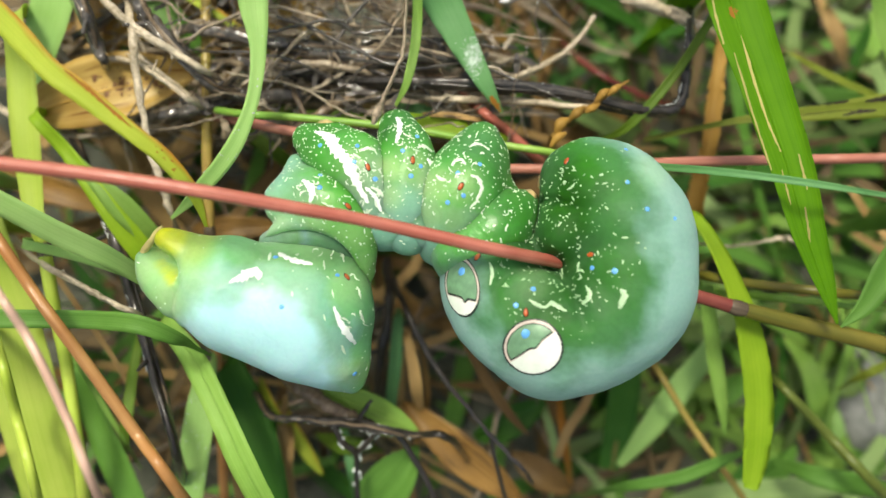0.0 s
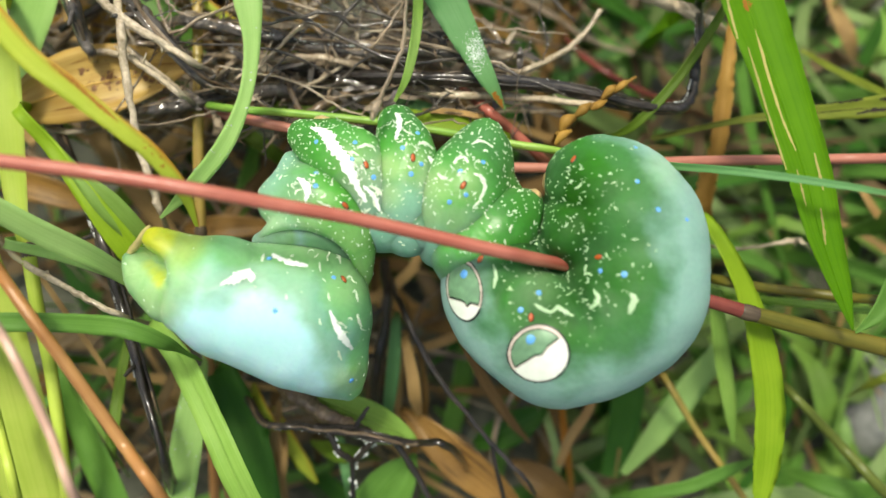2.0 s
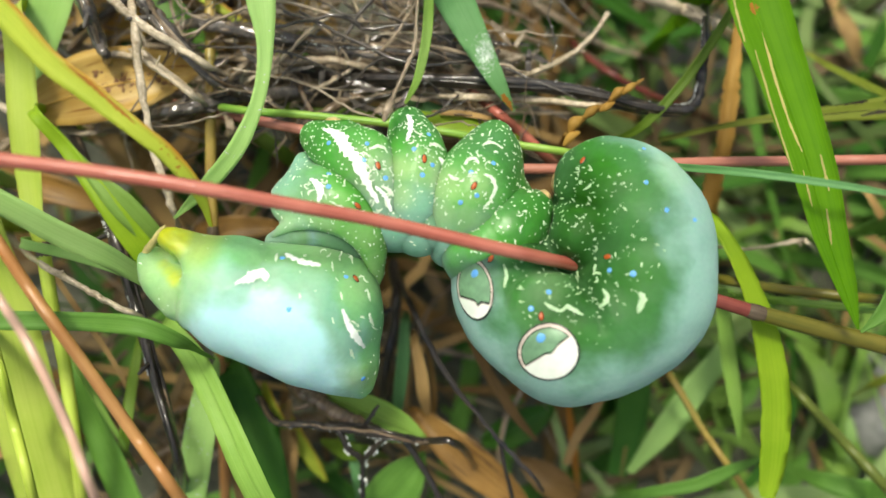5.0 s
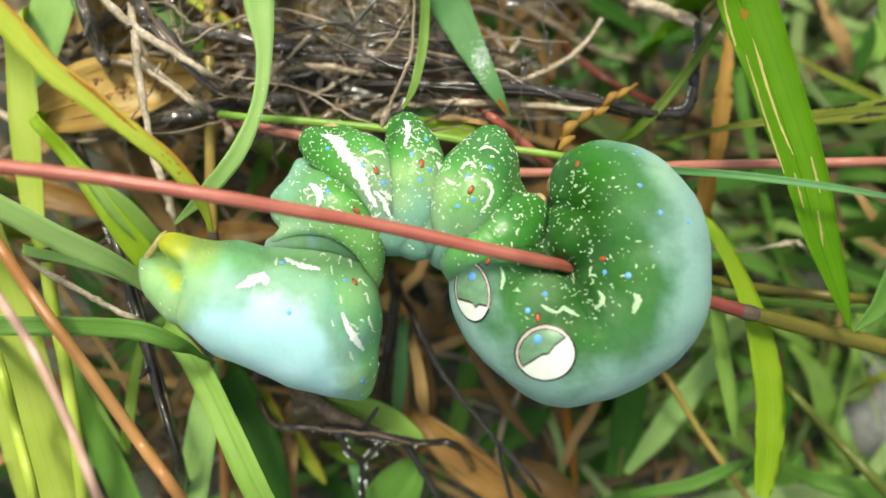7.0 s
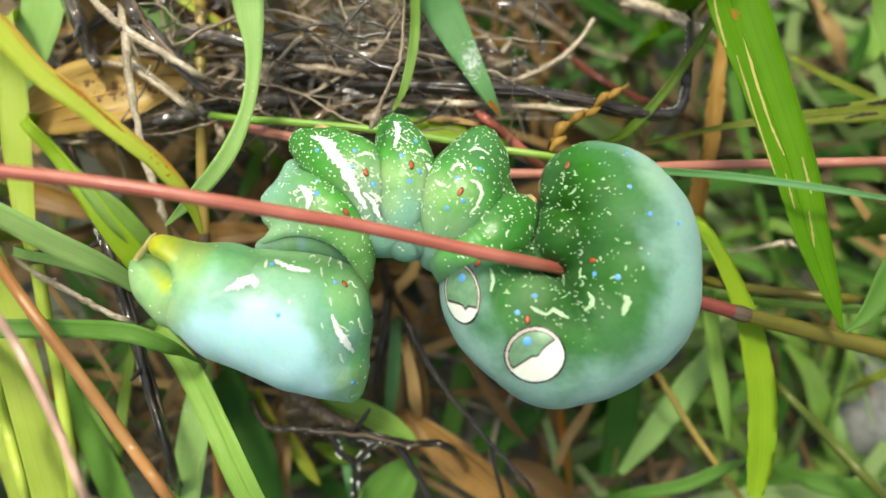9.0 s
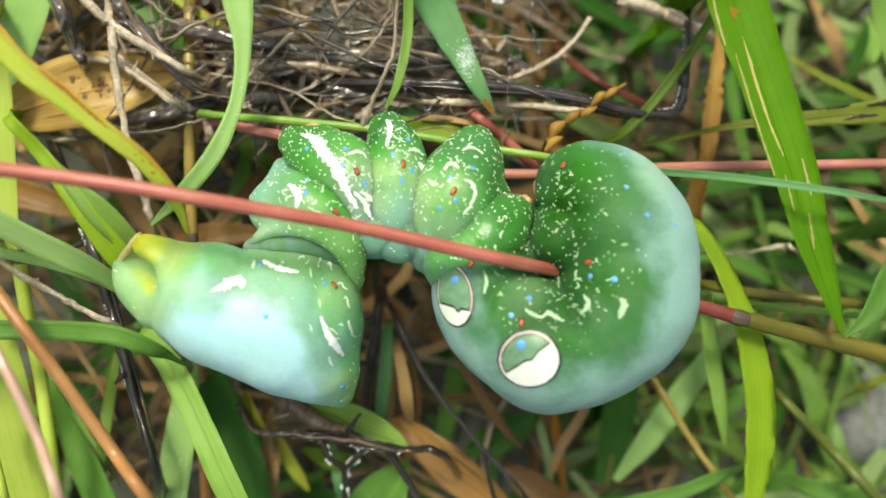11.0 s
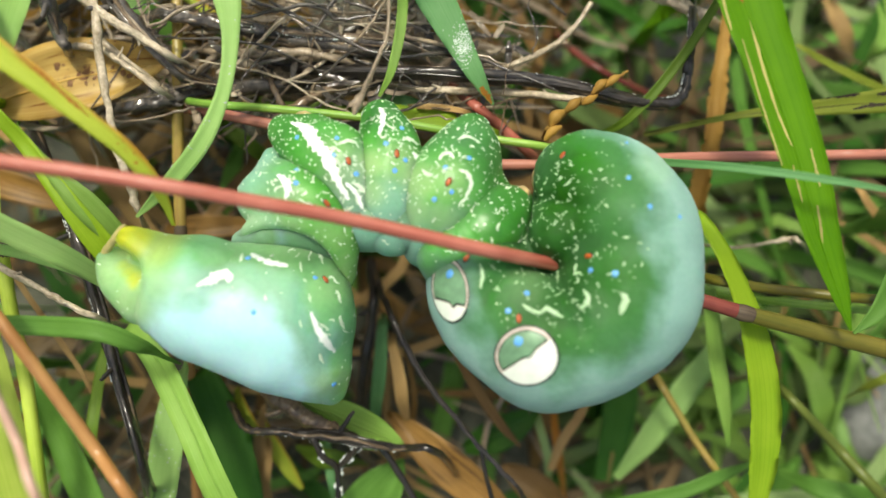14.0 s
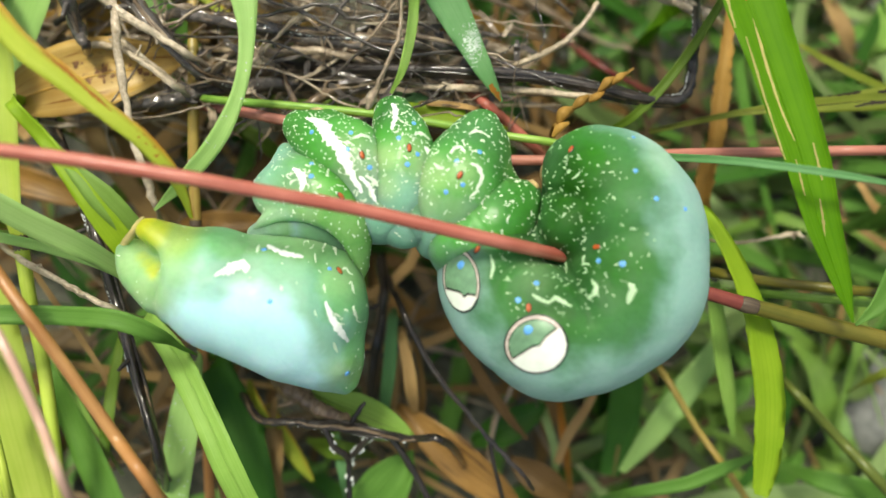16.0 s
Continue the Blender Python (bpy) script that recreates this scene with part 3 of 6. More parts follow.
def segment(parent, name, chains, mat, specks, seed, label="", soft=0.35, speck_limit=0.25, shift=0.0, rings=0, deep=0.0, grooves=(), edge=(), fade=3.2, yellow=(), pale=()):
    """One stretch of the body. edge: the line where the green gives way to the milky back, which lies on its left. yellow, pale: patches as x, y, radius, strength."""
    pts, faces, dorsal = surface(chains, soft=soft, rings=rings, deep=deep, grooves=grooves)
    dorsal = past_line(pts, edge) / fade if edge else dorsal + shift
    ob = part(name, pts, faces, mat, parent, label)
    for key, values in (("dorsal", dorsal), ("yellow", patches(pts, yellow)), ("pale", patches(pts, pale))):
        at = ob.data.attributes.new(key, "FLOAT", "POINT")
        at.data.foreach_set("value", values.astype(np.float32))
    patch = Patch(ob, pts, faces, dorsal)
    rng = np.random.default_rng(seed)
    out = []
    tries = 0
    while len(out) < specks and tries < specks * 12:
        tries += 1
        f = faces[rng.integers(len(faces))]
        q = pts[f[0]]
        d = dorsal[f[0]]
        if d > speck_limit + 0.25 * rng.normal() or rng.random() > 0.4 + 0.6 * (noise.noise(Vector(q) * 0.7) > -0.1):
            continue
        hit, nor = patch.near(Vector(q + rng.normal(0, 0.1, 3)))
        long = rng.random() < 0.2
        r = rng.uniform(0.03, 0.08)
        out.append(dome(hit, nor, rng.uniform(0, 3.1), r * (rng.uniform(1.8, 3.5) if long else 1.2), r, 0.035, 7))
    if out:
        v, f = joined(out)
        tagged(part("specks", v, f, SOFT_SPECK if mat == BLOOM_SKIN else SPECK, ob, "fine raised white specks"), kind="stuff")
    return patch


def spot(patch, name, x, y, rx, ry, turn, mat, high=0.06, label="", rim=None):
    hit, nor = patch.drop(x, y)
    if hit is None:
        return
    v, f = dome(hit, nor, radians(turn), rx, ry, high, 12)
    ob = part(name, v, f, mat, patch.ob, label)
    if rim:
        v, f = dome(hit, nor, radians(turn), rx * 1.18, ry * 1.15, high * 0.6, 12)
        part("spiracle_rim", v, f, rim, patch.ob)


def eyespot(patch, x, y, rx, ry, turn, cut, slant):
    """An eye-like mark: dark outline, pale rim, green iris and a white crescent below the slanting line at cut."""
    def layer(name, mat, inside, high, label):
        n = 92
        verts, faces, keep = [], [], {}
        c, s = math.cos(radians(turn)), math.sin(radians(turn))
        for i in range(n + 1):
            for k in range(n + 1):
                a, b = (2 * i / n - 1) * 1.12, (2 * k / n - 1) * 1.12
                px, py = x + rx * a * c - ry * b * s, y + rx * a * s + ry * b * c
                hit, nor = patch.drop(px, py)
                if hit is not None and inside(a, b):
                    keep[i, k] = len(verts)
                    verts.append(tuple(hit + nor * high))
        for i, k in keep:
            q = [(i, k), (i + 1, k), (i + 1, k + 1), (i, k + 1)]
            if all(z in keep for z in q):
                faces.append(tuple(keep[z] for z in q))
        if faces:
            part(name, verts, faces, mat, spot_ob, label)
    spot_ob = patch_eye(patch, x, y)
    rad = lambda a, b: math.hypot(a, b)
    line = lambda a, b: b - cut - slant * a - -0.12 * math.exp(-((a - 0.1) / 0.13) ** 2)
    layer("outline", BLACK, lambda a, b: rad(a, b) < 1.035, 0.03, "black outline")
    layer("rim", RIM, lambda a, b: rad(a, b) < 0.98 and line(a, b) > -0.1, 0.045, "pale brownish rim")
    layer("inner_outline", BLACK, lambda a, b: rad(a / 0.9, b / 0.88) < 1.0 and line(a, b) > -0.05, 0.06, "black inner line")
    layer("iris", IRIS, lambda a, b: rad(a / 0.86, b / 0.84) < 1.0 and line(a, b) > 0.02, 0.075, "translucent green centre")
    layer("crescent", CREAM, lambda a, b: rad(a, b) < 0.96 and line(a, b) < -0.04, 0.075, "white crescent")


def patch_eye(patch, x, y):
    hit, nor = patch.drop(x, y)
    v, f = dome(hit, nor, 0, 0.2, 0.2, 0.02, 8)
    return part("eyespot", v, f, IRIS, patch.ob, "eye-like mark with a white crescent")


def mark(patch, rows):
    """A jagged white wrinkle mark, or a wet highlight painted as one, on the skin; rows of x, y, width."""
    q = spline([(x, y, 0, w) for x, y, w in rows], 13)
    tan, _ = frames(q[:, :3])
    rng = np.random.default_rng(int(abs(rows[0][0] * 977)))
    jag = rng.normal(0, 0.2, (len(q), 2))
    jag[1:] = 0.55 * jag[1:] + 0.45 * jag[:-1]
    verts, faces = [], []
    for i in range(len(q)):
        side = np.array([-tan[i, 1], tan[i, 0]])
        for c in (-0.5, -0.2, 0.2, 0.5):
            z = q[i, :2] + side * (c * q[i, 3] * (1 + (abs(c) > 0.4) * 1.5 * jag[i, int(c > 0)]) + 0.015 * rng.normal())
            hit, nor = patch.drop(*z)
            if hit is None:
                return
            verts.append(tuple(hit + nor * (0.02 if abs(c) > 0.4 else 0.05)))
    for i in range(len(q) - 1):
        for k in range(3):
            a = i * 4 + k
            faces.append((a, a + 1, a + 5, a + 4))
    wide = max(w for _, _, w in rows) > 0.3
    part("white_mark", verts, faces, SOFT_SPECK if patch.ob.data.materials[0] == BLOOM_SKIN else MARK_GLINT_WHITE if wide else SPECK, patch.ob, "jagged white wrinkle mark and painted wet glint")


def squiggles(patch, x, y, rx, ry, count, seed, wide=(0.08, 0.16)):
    """Short curled white wrinkles and painted wet glints strewn over an oval of skin."""
    rng = np.random.default_rng(seed)
    for _ in range(count):
        at = np.array([x + rx * rng.uniform(-1, 1), y + ry * rng.uniform(-1, 1)])
        an, bend, long, w = rng.uniform(0, 2 * math.pi), rng.normal(0, 0.9), rng.uniform(0.2, 0.75), rng.uniform(*wide)
        rows = []
        for k, fat in enumerate((0.4, 1.0, 0.9, 0.35)):
            rows.append((at[0], at[1], w * fat))
            at = at + long / 3 * np.array([math.cos(an), math.sin(an)])
            an += bend
        mark(patch, rows)


def build_caterpillar():
    cat = thing("caterpillar", "plump green hawkmoth caterpillar curled round a red grass stem", "caterpillar")
    tail = segment(cat, "tail_segment", [
        ([(-8.18, -4.86, 1.5, 2.64), (-10.77, -5, 2, 4.69), (-15.38, -4.16, 2.5, 4.55), (-17.02, -3.06, 3, 4.08), (-18.57, -3.28, 3, 3.10), (-20.04, -3.61, 2.6, 2.23)], 1),
        ([(-11.22, -6.49, 2, 4.15), (-9.06, -8.33, 1.4, 3.01), (-8, -10.07, 0.8, 1.61), (-7.45, -11.25, 0.4, 0.6)], 1), ([(-8.01, -2.69, 1.4, 2), (-7.09, -5.41, 1.5, 1.18), (-6.78, -9.12, 1, 0.73), (-6.92, -10.66, 0.6, 0.55)], (-5.0, -0.5, -2.0)),
        ([(-13.8, -1.86, 1.6, 2.35), (-10.9, -2.14, 1.2, 2.95), (-9.11, -2.24, 1, 2.75), (-7.97, -2.93, 0.9, 1.74)], (-0.4, -0.55, -0.3)),
        ([(-17.24, -2.17, 3, 2.75), (-19.05, -1.01, 3.3, 2.03), (-20.27, -0.22, 3.6, 1.58), (-21.00, 0.57, 3.9, 1.05), (-21.32, 1.00, 4.1, 0.65)], 1), ([(-19.92, -0.61, 3.6, 1.32), (-21.18, 0.13, 4, 0.78), (-21.66, 0.48, 4.1, 0.52)], 1), ([(-19.59, -2.63, 2.6, 1.96), (-20.89, -1.74, 2.6, 1.43), (-22.16, -1.03, 2.3, 1.08), (-23.09, -0.49, 2.2, 0.67)], 1), ([(-18.92, -3.61, 2.6, 2.41), (-20.78, -3.27, 2.4, 2.06), (-22.30, -2.46, 2.4, 1.61), (-23.30, -1.47, 2.6, 0.98), (-23.84, -0.67, 2.8, 0.40)], 1)],
        TAIL_SKIN, 90, 3, "milky blue-green tail segment, yellowish at its end", soft=0.3, speck_limit=-0.1, rings=5, deep=0.02,
        edge=[(-7.50, -12.16), (-7.32, -6.93), (-8.37, -4.10), (-10.20, -2.14), (-13.25, -1.61), (-16.73, -1.61), (-19.78, -2.35), (-21.18, -5.19), (-21.53, -8.67)], fade=4.2, yellow=[(-21.53, 1.26, 1.57, 1), (-20.57, 0.70, 1.48, 0.85), (-21.96, -1.13, 0.44, 0.5), (-21.48, -1.57, 0.48, 0.6), (-21.00, -1.96, 0.52, 0.75), (-20.61, -2.27, 0.52, 0.75), (-18.91, 0.48, 1.83, 0.45), (-6.93, -9.76, 1.31, 0.2)], pale=[(-21.09, -3.44, 2.27, 0.8), (-22.83, -1.70, 1.74, 0.75), (-18.91, -2.14, 1.57, 0.55), (-10.41, -0.39, 2.61, 0.35), (-7.15, -2.57, 1.74, 0.4), (-13.25, -0.39, 2.61, 0.3)],
        grooves=(([(-22.40, -0.22, 0.4), (-21.70, -0.65, 1), (-21.09, -1.18, 1), (-20.66, -1.70, 0.4)], 2.2, 0.6), ([(-19.90, -2.62, 0.8), (-20.48, -3.59, 1), (-20.92, -4.61, 1), (-21.10, -5.72, 0.8)], 0.3, 0.5), ([(-18.04, -2.79, 0.3), (-15.43, -1.26, 0.7), (-13.25, -0.17, 0.5), (-12.38, 0.70, 0.3)], 0.2, 0.6), ([(-6.17, 0.04, 0.3), (-8.37, -0.8, 0.8), (-8.64, -3.26, 0.8), (-8.02, -6.57, 0.3)], 0.18, 0.6)))
    segment(cat, "body_segment", [([(-14.25, 0.60, 0.4, 0.79), (-11.98, 1.18, 1.6, 1.27), (-9.42, 1.04, 2, 1.35), (-7.53, -0.32, 1.6, 0.91), (-6.51, -2.34, 1, 0.46)], (-1.0, -0.2))], GREY_SKIN, 0, 4, "grey-green sunken fold between two body rings", shift=-0.1)
    collar = segment(cat, "body_segment", [([(-12.69, 3.82, 0.8, 1.93), (-10.64, 4.10, 2, 2.34), (-8.72, 3.51, 2.8, 2.13), (-7.29, 2.05, 2.8, 1.60), (-6.29, 0.40, 2.2, 1.08), (-6.03, -1.78, 1.2, 0.55)], (-1.0, -0.3)), ([(-14.53, 0.78, 0.6, 0.23), (-13.19, 1.57, 2.3, 0.40), (-11.68, 1.95, 3.1, 0.44), (-9.85, 2.11, 3.5, 0.53), (-8.25, 1.62, 3.6, 0.57), (-7.02, 0.49, 3.2, 0.53), (-6.31, -1.12, 2.4, 0.40), (-6.15, -2.69, 1.4, 0.23)], (-1.0, -0.3)), ([(-11.96, 6.96, -0.2, 0.93), (-11.72, 5.67, 0.6, 1.38), (-10.85, 4.81, 1.6, 1.72)], (-1.0, -0.3))], SKIN, 420, 15, "pale green folded body ring with a raised lip", soft=0.4, shift=0.2, speck_limit=0.9,
        pale=[(-12.81, 2.00, 2.18, 0.55), (-9.76, 2.44, 2.18, 0.5), (-7.15, 0.92, 2.00, 0.5), (-6.06, -1.26, 1.74, 0.5)])
    core = segment(cat, "body_segment", [([(-8.11, 4.24, 0, 3.45), (-5.47, 2.53, 0.8, 2.67), (-2.82, 2.5, 1.5, 2.64), (0.73, 2.24, 1.2, 3.01), (3.48, 1.42, 1, 3.67)], -1)], SKIN, 260, 14, shift=0.4, speck_limit=0.9)
    third = segment(cat, "body_segment", [([(-11.02, 8.93, 0.4, 1.30), (-9.68, 8.09, 1.2, 1.87), (-8.08, 6.91, 1.9, 2.26), (-6.65, 5.53, 2.2, 2.16), (-5.77, 3.56, 2, 1.80), (-5.01, 1.50, 1.4, 1.37)], (0.45, -1.0)), ([(-8.43, 8.66, 1, 1.47), (-6.27, 6.81, 2, 2.07), (-5.21, 4.31, 2.2, 1.71), (-4.73, 2.32, 1.5, 1.09)], (0.45, -1.0))], SKIN, 620, 5, shift=0.4, speck_limit=0.8, pale=[(-5.62, 4.84, 1.96, 0.5), (-6.28, 6.58, 1.74, 0.35), (-4.53, 6.14, 1.13, 0.6)])
    fourth = segment(cat, "body_segment", [([(-2.72, 1.77, 1.6, 2.27), (-2.79, 4.32, 2.1, 2.61), (-2.98, 7.27, 1.9, 2.39), (-3.59, 9.81, 0.7, 1.57)], (0.05, -1.0))], SKIN, 520, 6, shift=0.35, speck_limit=0.9, pale=[(-4.10, 6.14, 1.13, 0.75), (-2.14, 6.36, 1.39, 0.55), (-4.10, 3.97, 1.05, 0.6), (-1.26, 5.27, 0.96, 0.6)])
    fifth = segment(cat, "body_segment", [([(-0.18, 0.41, 1, 1.92), (0.63, 1.85, 2, 2.79), (1.39, 4.29, 2.5, 3.4), (2.45, 6.95, 1.5, 2.64), (3.19, 8.92, 0.5, 1.52)], (-0.4, -1.0)), ([(3.48, 7.38, 1, 1.56), (4.27, 5.5, 1.5, 1.18), (5.32, 4.17, 1, 1.1)], (-0.4, -1.0))], SKIN, 620, 7, shift=0.05, speck_limit=0.6, pale=[(-0.61, 4.84, 1.48, 0.7), (1.35, 4.84, 1.57, 0.5), (-1.05, 2.66, 1.31, 0.5), (0.70, 2.22, 1.31, 0.3)])
    sixth = segment(cat, "body_segment", [([(2.61, 0.05, 2, 3.7), (4.11, 1.74, 2.5, 3.04), (5.77, 3.02, 2, 1.8), (6.97, 3.9, 1, 0.82)], (-0.7, -0.7))], SKIN, 430, 8, shift=-0.5, speck_limit=0.1)
    front = segment(cat, "front_body", [
        ([(3.82, -0.41, 1.5, 3.86), (4.29, -3.31, 2.5, 4.45), (6.4, -5.6, 3, 4.75), (8.6, -6.7, 3, 5.05), (11.2, -5.9, 3, 5.2), (13.8, -3.6, 3, 5.62), (14.3, 0.4, 2.5, 5.6), (13.35, 3.1, 2.5, 5.1), (11.9, 4.9, 2, 3.9)], -1),
        ([(11.54, 5, 2, 3.61), (10.28, 5.54, 2, 2.52)], 1), ([(11.89, 1.16, 2.5, 3.4), (9.58, 1.36, 3.8, 2.36), (9.45, 0.57, 3.8, 1.66)], 1), ([(6.45, -4.59, 3.2, 3.18), (7.94, -4.78, 3.6, 3.07)], -1), ([(10.55, 3.4, 2.5, 1.97), (9.25, 3.51, 2.8, 1.69)], 1), ([(12.11, -5.22, 3.6, 3.69), (10.94, -4.31, 4, 3.05)], -1)],
        BLOOM_SKIN, 760, 9, "swollen curled front of the body, milky on its back", soft=0.3, speck_limit=-0.12, rings=7, deep=0.02, edge=[(10.91, 8.93), (12.73, 6.24), (13.47, 2.52), (13.72, -0.37), (13.22, -3.68), (12.03, -6.36), (9.34, -7.60), (6.65, -7.07), (4.46, -5.74), (3.80, -3.68), (3.39, -1.20), (3.06, 1.69)], fade=4.2, pale=[(6.65, -2.44, 1.40, 0.18), (15.74, 5.83, 1.65, 0.25)],
        grooves=(([(8.31, -0.87, 1), (9.05, -2.02, 1), (9.66, -3.61, 0.8), (10.14, -5.44, 0.3)], 0.8, 0.5), ([(6.56, 0.55, 1), (7.62, -0.46, 1), (8.67, -0.97, 1), (9.93, -0.8, 0.6), (10.79, -0.37, 0.2)], 0.4, 0.5),
                 ([(6.77, 3.91, 1), (8.46, 3.7, 1), (9.55, 3.26, 0.6), (10.79, 2.85, 0.2)], 0.45, 0.5), ([(3.47, -4.3, 0.3), (4.05, -2.44, 1), (5.41, -1.45, 1), (7.27, -1.12, 1), (8.31, -1.12, 1)], 0.4, 0.45),
                 ([(9.34, -1.2, 0.5), (11.2, -2.39, 0.8), (12.82, -4.83, 0.4)], 0.22, 0.7), ([(9.75, 0.04, 0.5), (12.42, 0.45, 0.7), (15.54, 1.28, 0.4)], 0.2, 0.8), ([(9.34, 2.11, 0.5), (11.6, 4.1, 0.7), (14.3, 6.24, 0.4)], 0.18, 0.8)))
    # white wrinkle marks and dashes; the broad streaks are wet highlights painted white
    for patch, rows in ((fifth, [(0.69, 6.25, 0.17), (0.94, 6.68, 0.26), (1.46, 6.72, 0.21), (1.71, 6.3, 0.13)]), (fifth, [(2.06, 5.52, 0.13), (2.66, 5.27, 0.26), (2.87, 4.5, 0.26), (2.48, 3.55, 0.21), (2.06, 3.13, 0.13)]), (fifth, [(-0.51, 5.61, 0.13), (-0.17, 5.27, 0.26), (0.26, 5.18, 0.17)]),
                        (fifth, [(2, 7.8, 0.13), (2.53, 8.11, 0.26), (3.09, 7.97, 0.17), (3.57, 7.63, 0.13)]), (fourth, [(-3.72, 10.46, 0.18), (-3.46, 10.02, 0.4), (-3.37, 9.13, 0.35), (-3.63, 8.25, 0.18)]), (fourth, [(-2, 7.8, 0.13), (-1.48, 7.97, 0.22), (-0.87, 7.63, 0.17)]),
                        (fourth, [(-1.22, 7.02, 0.17), (-0.87, 6.49, 0.31), (-0.96, 5.93, 0.13)]), (third, [(-5.95, 4.75, 0.17), (-5.31, 4.11, 0.34), (-4.97, 3.38, 0.26), (-4.63, 2.61, 0.17)]), (third, [(-6.45, 7.45, 0.13), (-5.84, 7.8, 0.26), (-5.23, 7.63, 0.17)]), (third, [(-5.52, 4.75, 0.13), (-4.88, 4.41, 0.26), (-4.37, 3.81, 0.17)]),
                        # the wet highlight along this ridge, laid on as white colour
                        (third, [(-10.11, 9.26, 0.22), (-8.89, 8.67, 0.7), (-8.02, 7.54, 0.92), (-7.11, 6.12, 0.77), (-6.42, 4.75, 0.51), (-5.74, 3.55, 0.21)]),
                        (collar, [(-10.82, 5.28, 0.18), (-10.2, 4.84, 0.52), (-9.98, 4.18, 0.52), (-10.11, 3.62, 0.17)]), (front, [(6.25, -3.69, 0.12), (6.82, -4.02, 0.28), (7.38, -4.22, 0.2), (7.95, -3.94, 0.32), (8.6, -4.34, 0.2), (8.93, -4.5, 0.12)]), (front, [(12.62, -2.88, 0.2), (12.94, -3.21, 0.41), (12.74, -3.81, 0.41), (12.58, -4.26, 0.16)]),
                        (front, [(3.47, -0.99, 0.12), (3.64, -1.82, 0.29), (3.47, -2.64, 0.17)]), (front, [(10.39, -2.72, 0.12), (10.63, -3.29, 0.32), (10.14, -4.02, 0.2)]),
                        # the tail's glossy highlights, also painted on in white
                        (tail, [(-12.68, -0.3, 0.17), (-11.95, -0.64, 0.34), (-10.88, -0.98, 0.34), (-9.94, -1.16, 0.17)]), (tail, [(-8.19, -4.31, 0.17), (-7.76, -5.4, 0.39), (-7.23, -6.49, 0.48), (-6.8, -7.36, 0.22)]), (tail, [(-15.65, -2.48, 0.17), (-14.81, -2.06, 0.63), (-14.05, -1.64, 0.67), (-13.46, -2.15, 0.34)])):
        mark(patch, rows)
    for x, y, l, w in ((-9.16, -1.24, 0.7, 0.16), (-7.88, -0.6, 0.9, 0.14), (-6.45, -3.44, 0.8, 0.16), (-6.28, -5.19, 1.0, 0.2), (-7.62, -7.67, 0.8, 0.2), (-8.31, -3.38, 0.6, 0.14), (-13.23, -0.6, 0.6, 0.25), (-11.11, -3.32, 0.4, 0.16), (-8.82, -5.1, 0.5, 0.12)):
        mark(tail, [(x - 0.1 * l, y + 0.5 * l, w * 0.4), (x, y, w), (x + 0.15 * l, y - 0.5 * l, w * 0.3)])
    for n, (patch, x, y, rx, ry, count) in enumerate(((third, -5.48, 4.71, 1.10, 2.04, 22), (third, -6.11, 6.62, 1.19, 0.93, 8), (fourth, -2.63, 7.77, 1.19, 1.10, 9), (fourth, -3.57, 9.59, 0.68, 0.76, 6), (fifth, 2.16, 7.68, 1.10, 1.27, 8), (fifth, 0.68, 5.99, 0.93, 0.85, 4), (collar, -9.85, 4.50, 1.10, 0.85, 9), (collar, -7.81, 3.86, 1.02, 0.85, 6), (sixth, 3.65, 2.16, 1.70, 0.85, 6), (tail, -6.75, -4.20, 0.59, 2.54, 8), (tail, -9.51, -0.38, 2.12, 0.42, 7), (front, 10.66, 5.35, 1.70, 0.68, 7), (front, 9.59, -1.66, 0.68, 1.70, 8), (front, 4.29, -2.08, 0.59, 1.70, 5))):
        squiggles(patch, x, y, rx, ry, count, n + 1)
    # red breathing holes with a dark rim, and blue dots round them
    for patch, x, y, turn in ((third, -5.75, 6.28, 20), (fourth, -2.31, 6.8, 0), (fifth, 1.33, 4.67, -30), (collar, -7.23, 3.27, 50),
                              (front, 9.42, 6.72, -35), (front, 10.83, -0.41, 85), (front, 2.57, -0.59, -35), (front, 5.99, -4.59, 0), (tail, -7.41, -2.14, 40)):
        spot(patch, "spiracle", x, y, 0.18, 0.32, turn, RED, 0.07, "orange-red breathing hole", BLACK)
    for patch, x, y, r in ((third, -4.1, 5.93, 10), (third, -5.19, 5.36, 10), (third, -6.8, 6.67, 9), (third, -6.62, 7.97, 9), (third, -9.54, 8.06, 9),
                           (fourth, -2, 8.76, 9), (fourth, -3.09, 7.54, 9), (fourth, -1.7, 6.36, 9), (fourth, -2.44, 5.58, 10),
                           (fifth, 2.78, 6.42, 9), (fifth, 1.11, 5.7, 9), (fifth, 1.54, 3.98, 9), (fifth, 0.34, 3.47, 9),
                           (collar, -9.4, 4.7, 10), (collar, -9.49, 5.72, 9), (tail, -12.77, -0.61, 11), (tail, -8.11, -2, 9), (tail, -11.82, -4.24, 9), (tail, -6.92, -9.8, 11),
                           (front, 14.75, 2.89, 9), (front, 12.33, -1.58, 11), (front, 10.87, -1.38, 9), (front, 6.61, -2.93, 10), (front, 5.29, -4.09, 10), (front, 16.91, 2.23, 8),
                           (front, 13.86, 7.54, 8), (front, 13.46, 4.88, 8)):
        spot(patch, "blue_dot", x, y, r * 0.021, r * 0.021, 0, BLUE, 0.05, "sky-blue dot")
    eyespot(front, 6.51, -7.12, 2.1, 2.05, 0, 0.06, 0.78)
    eyespot(front, 1.44, -2.8, 1.25, 2.25, 6, -0.36, -0.18)
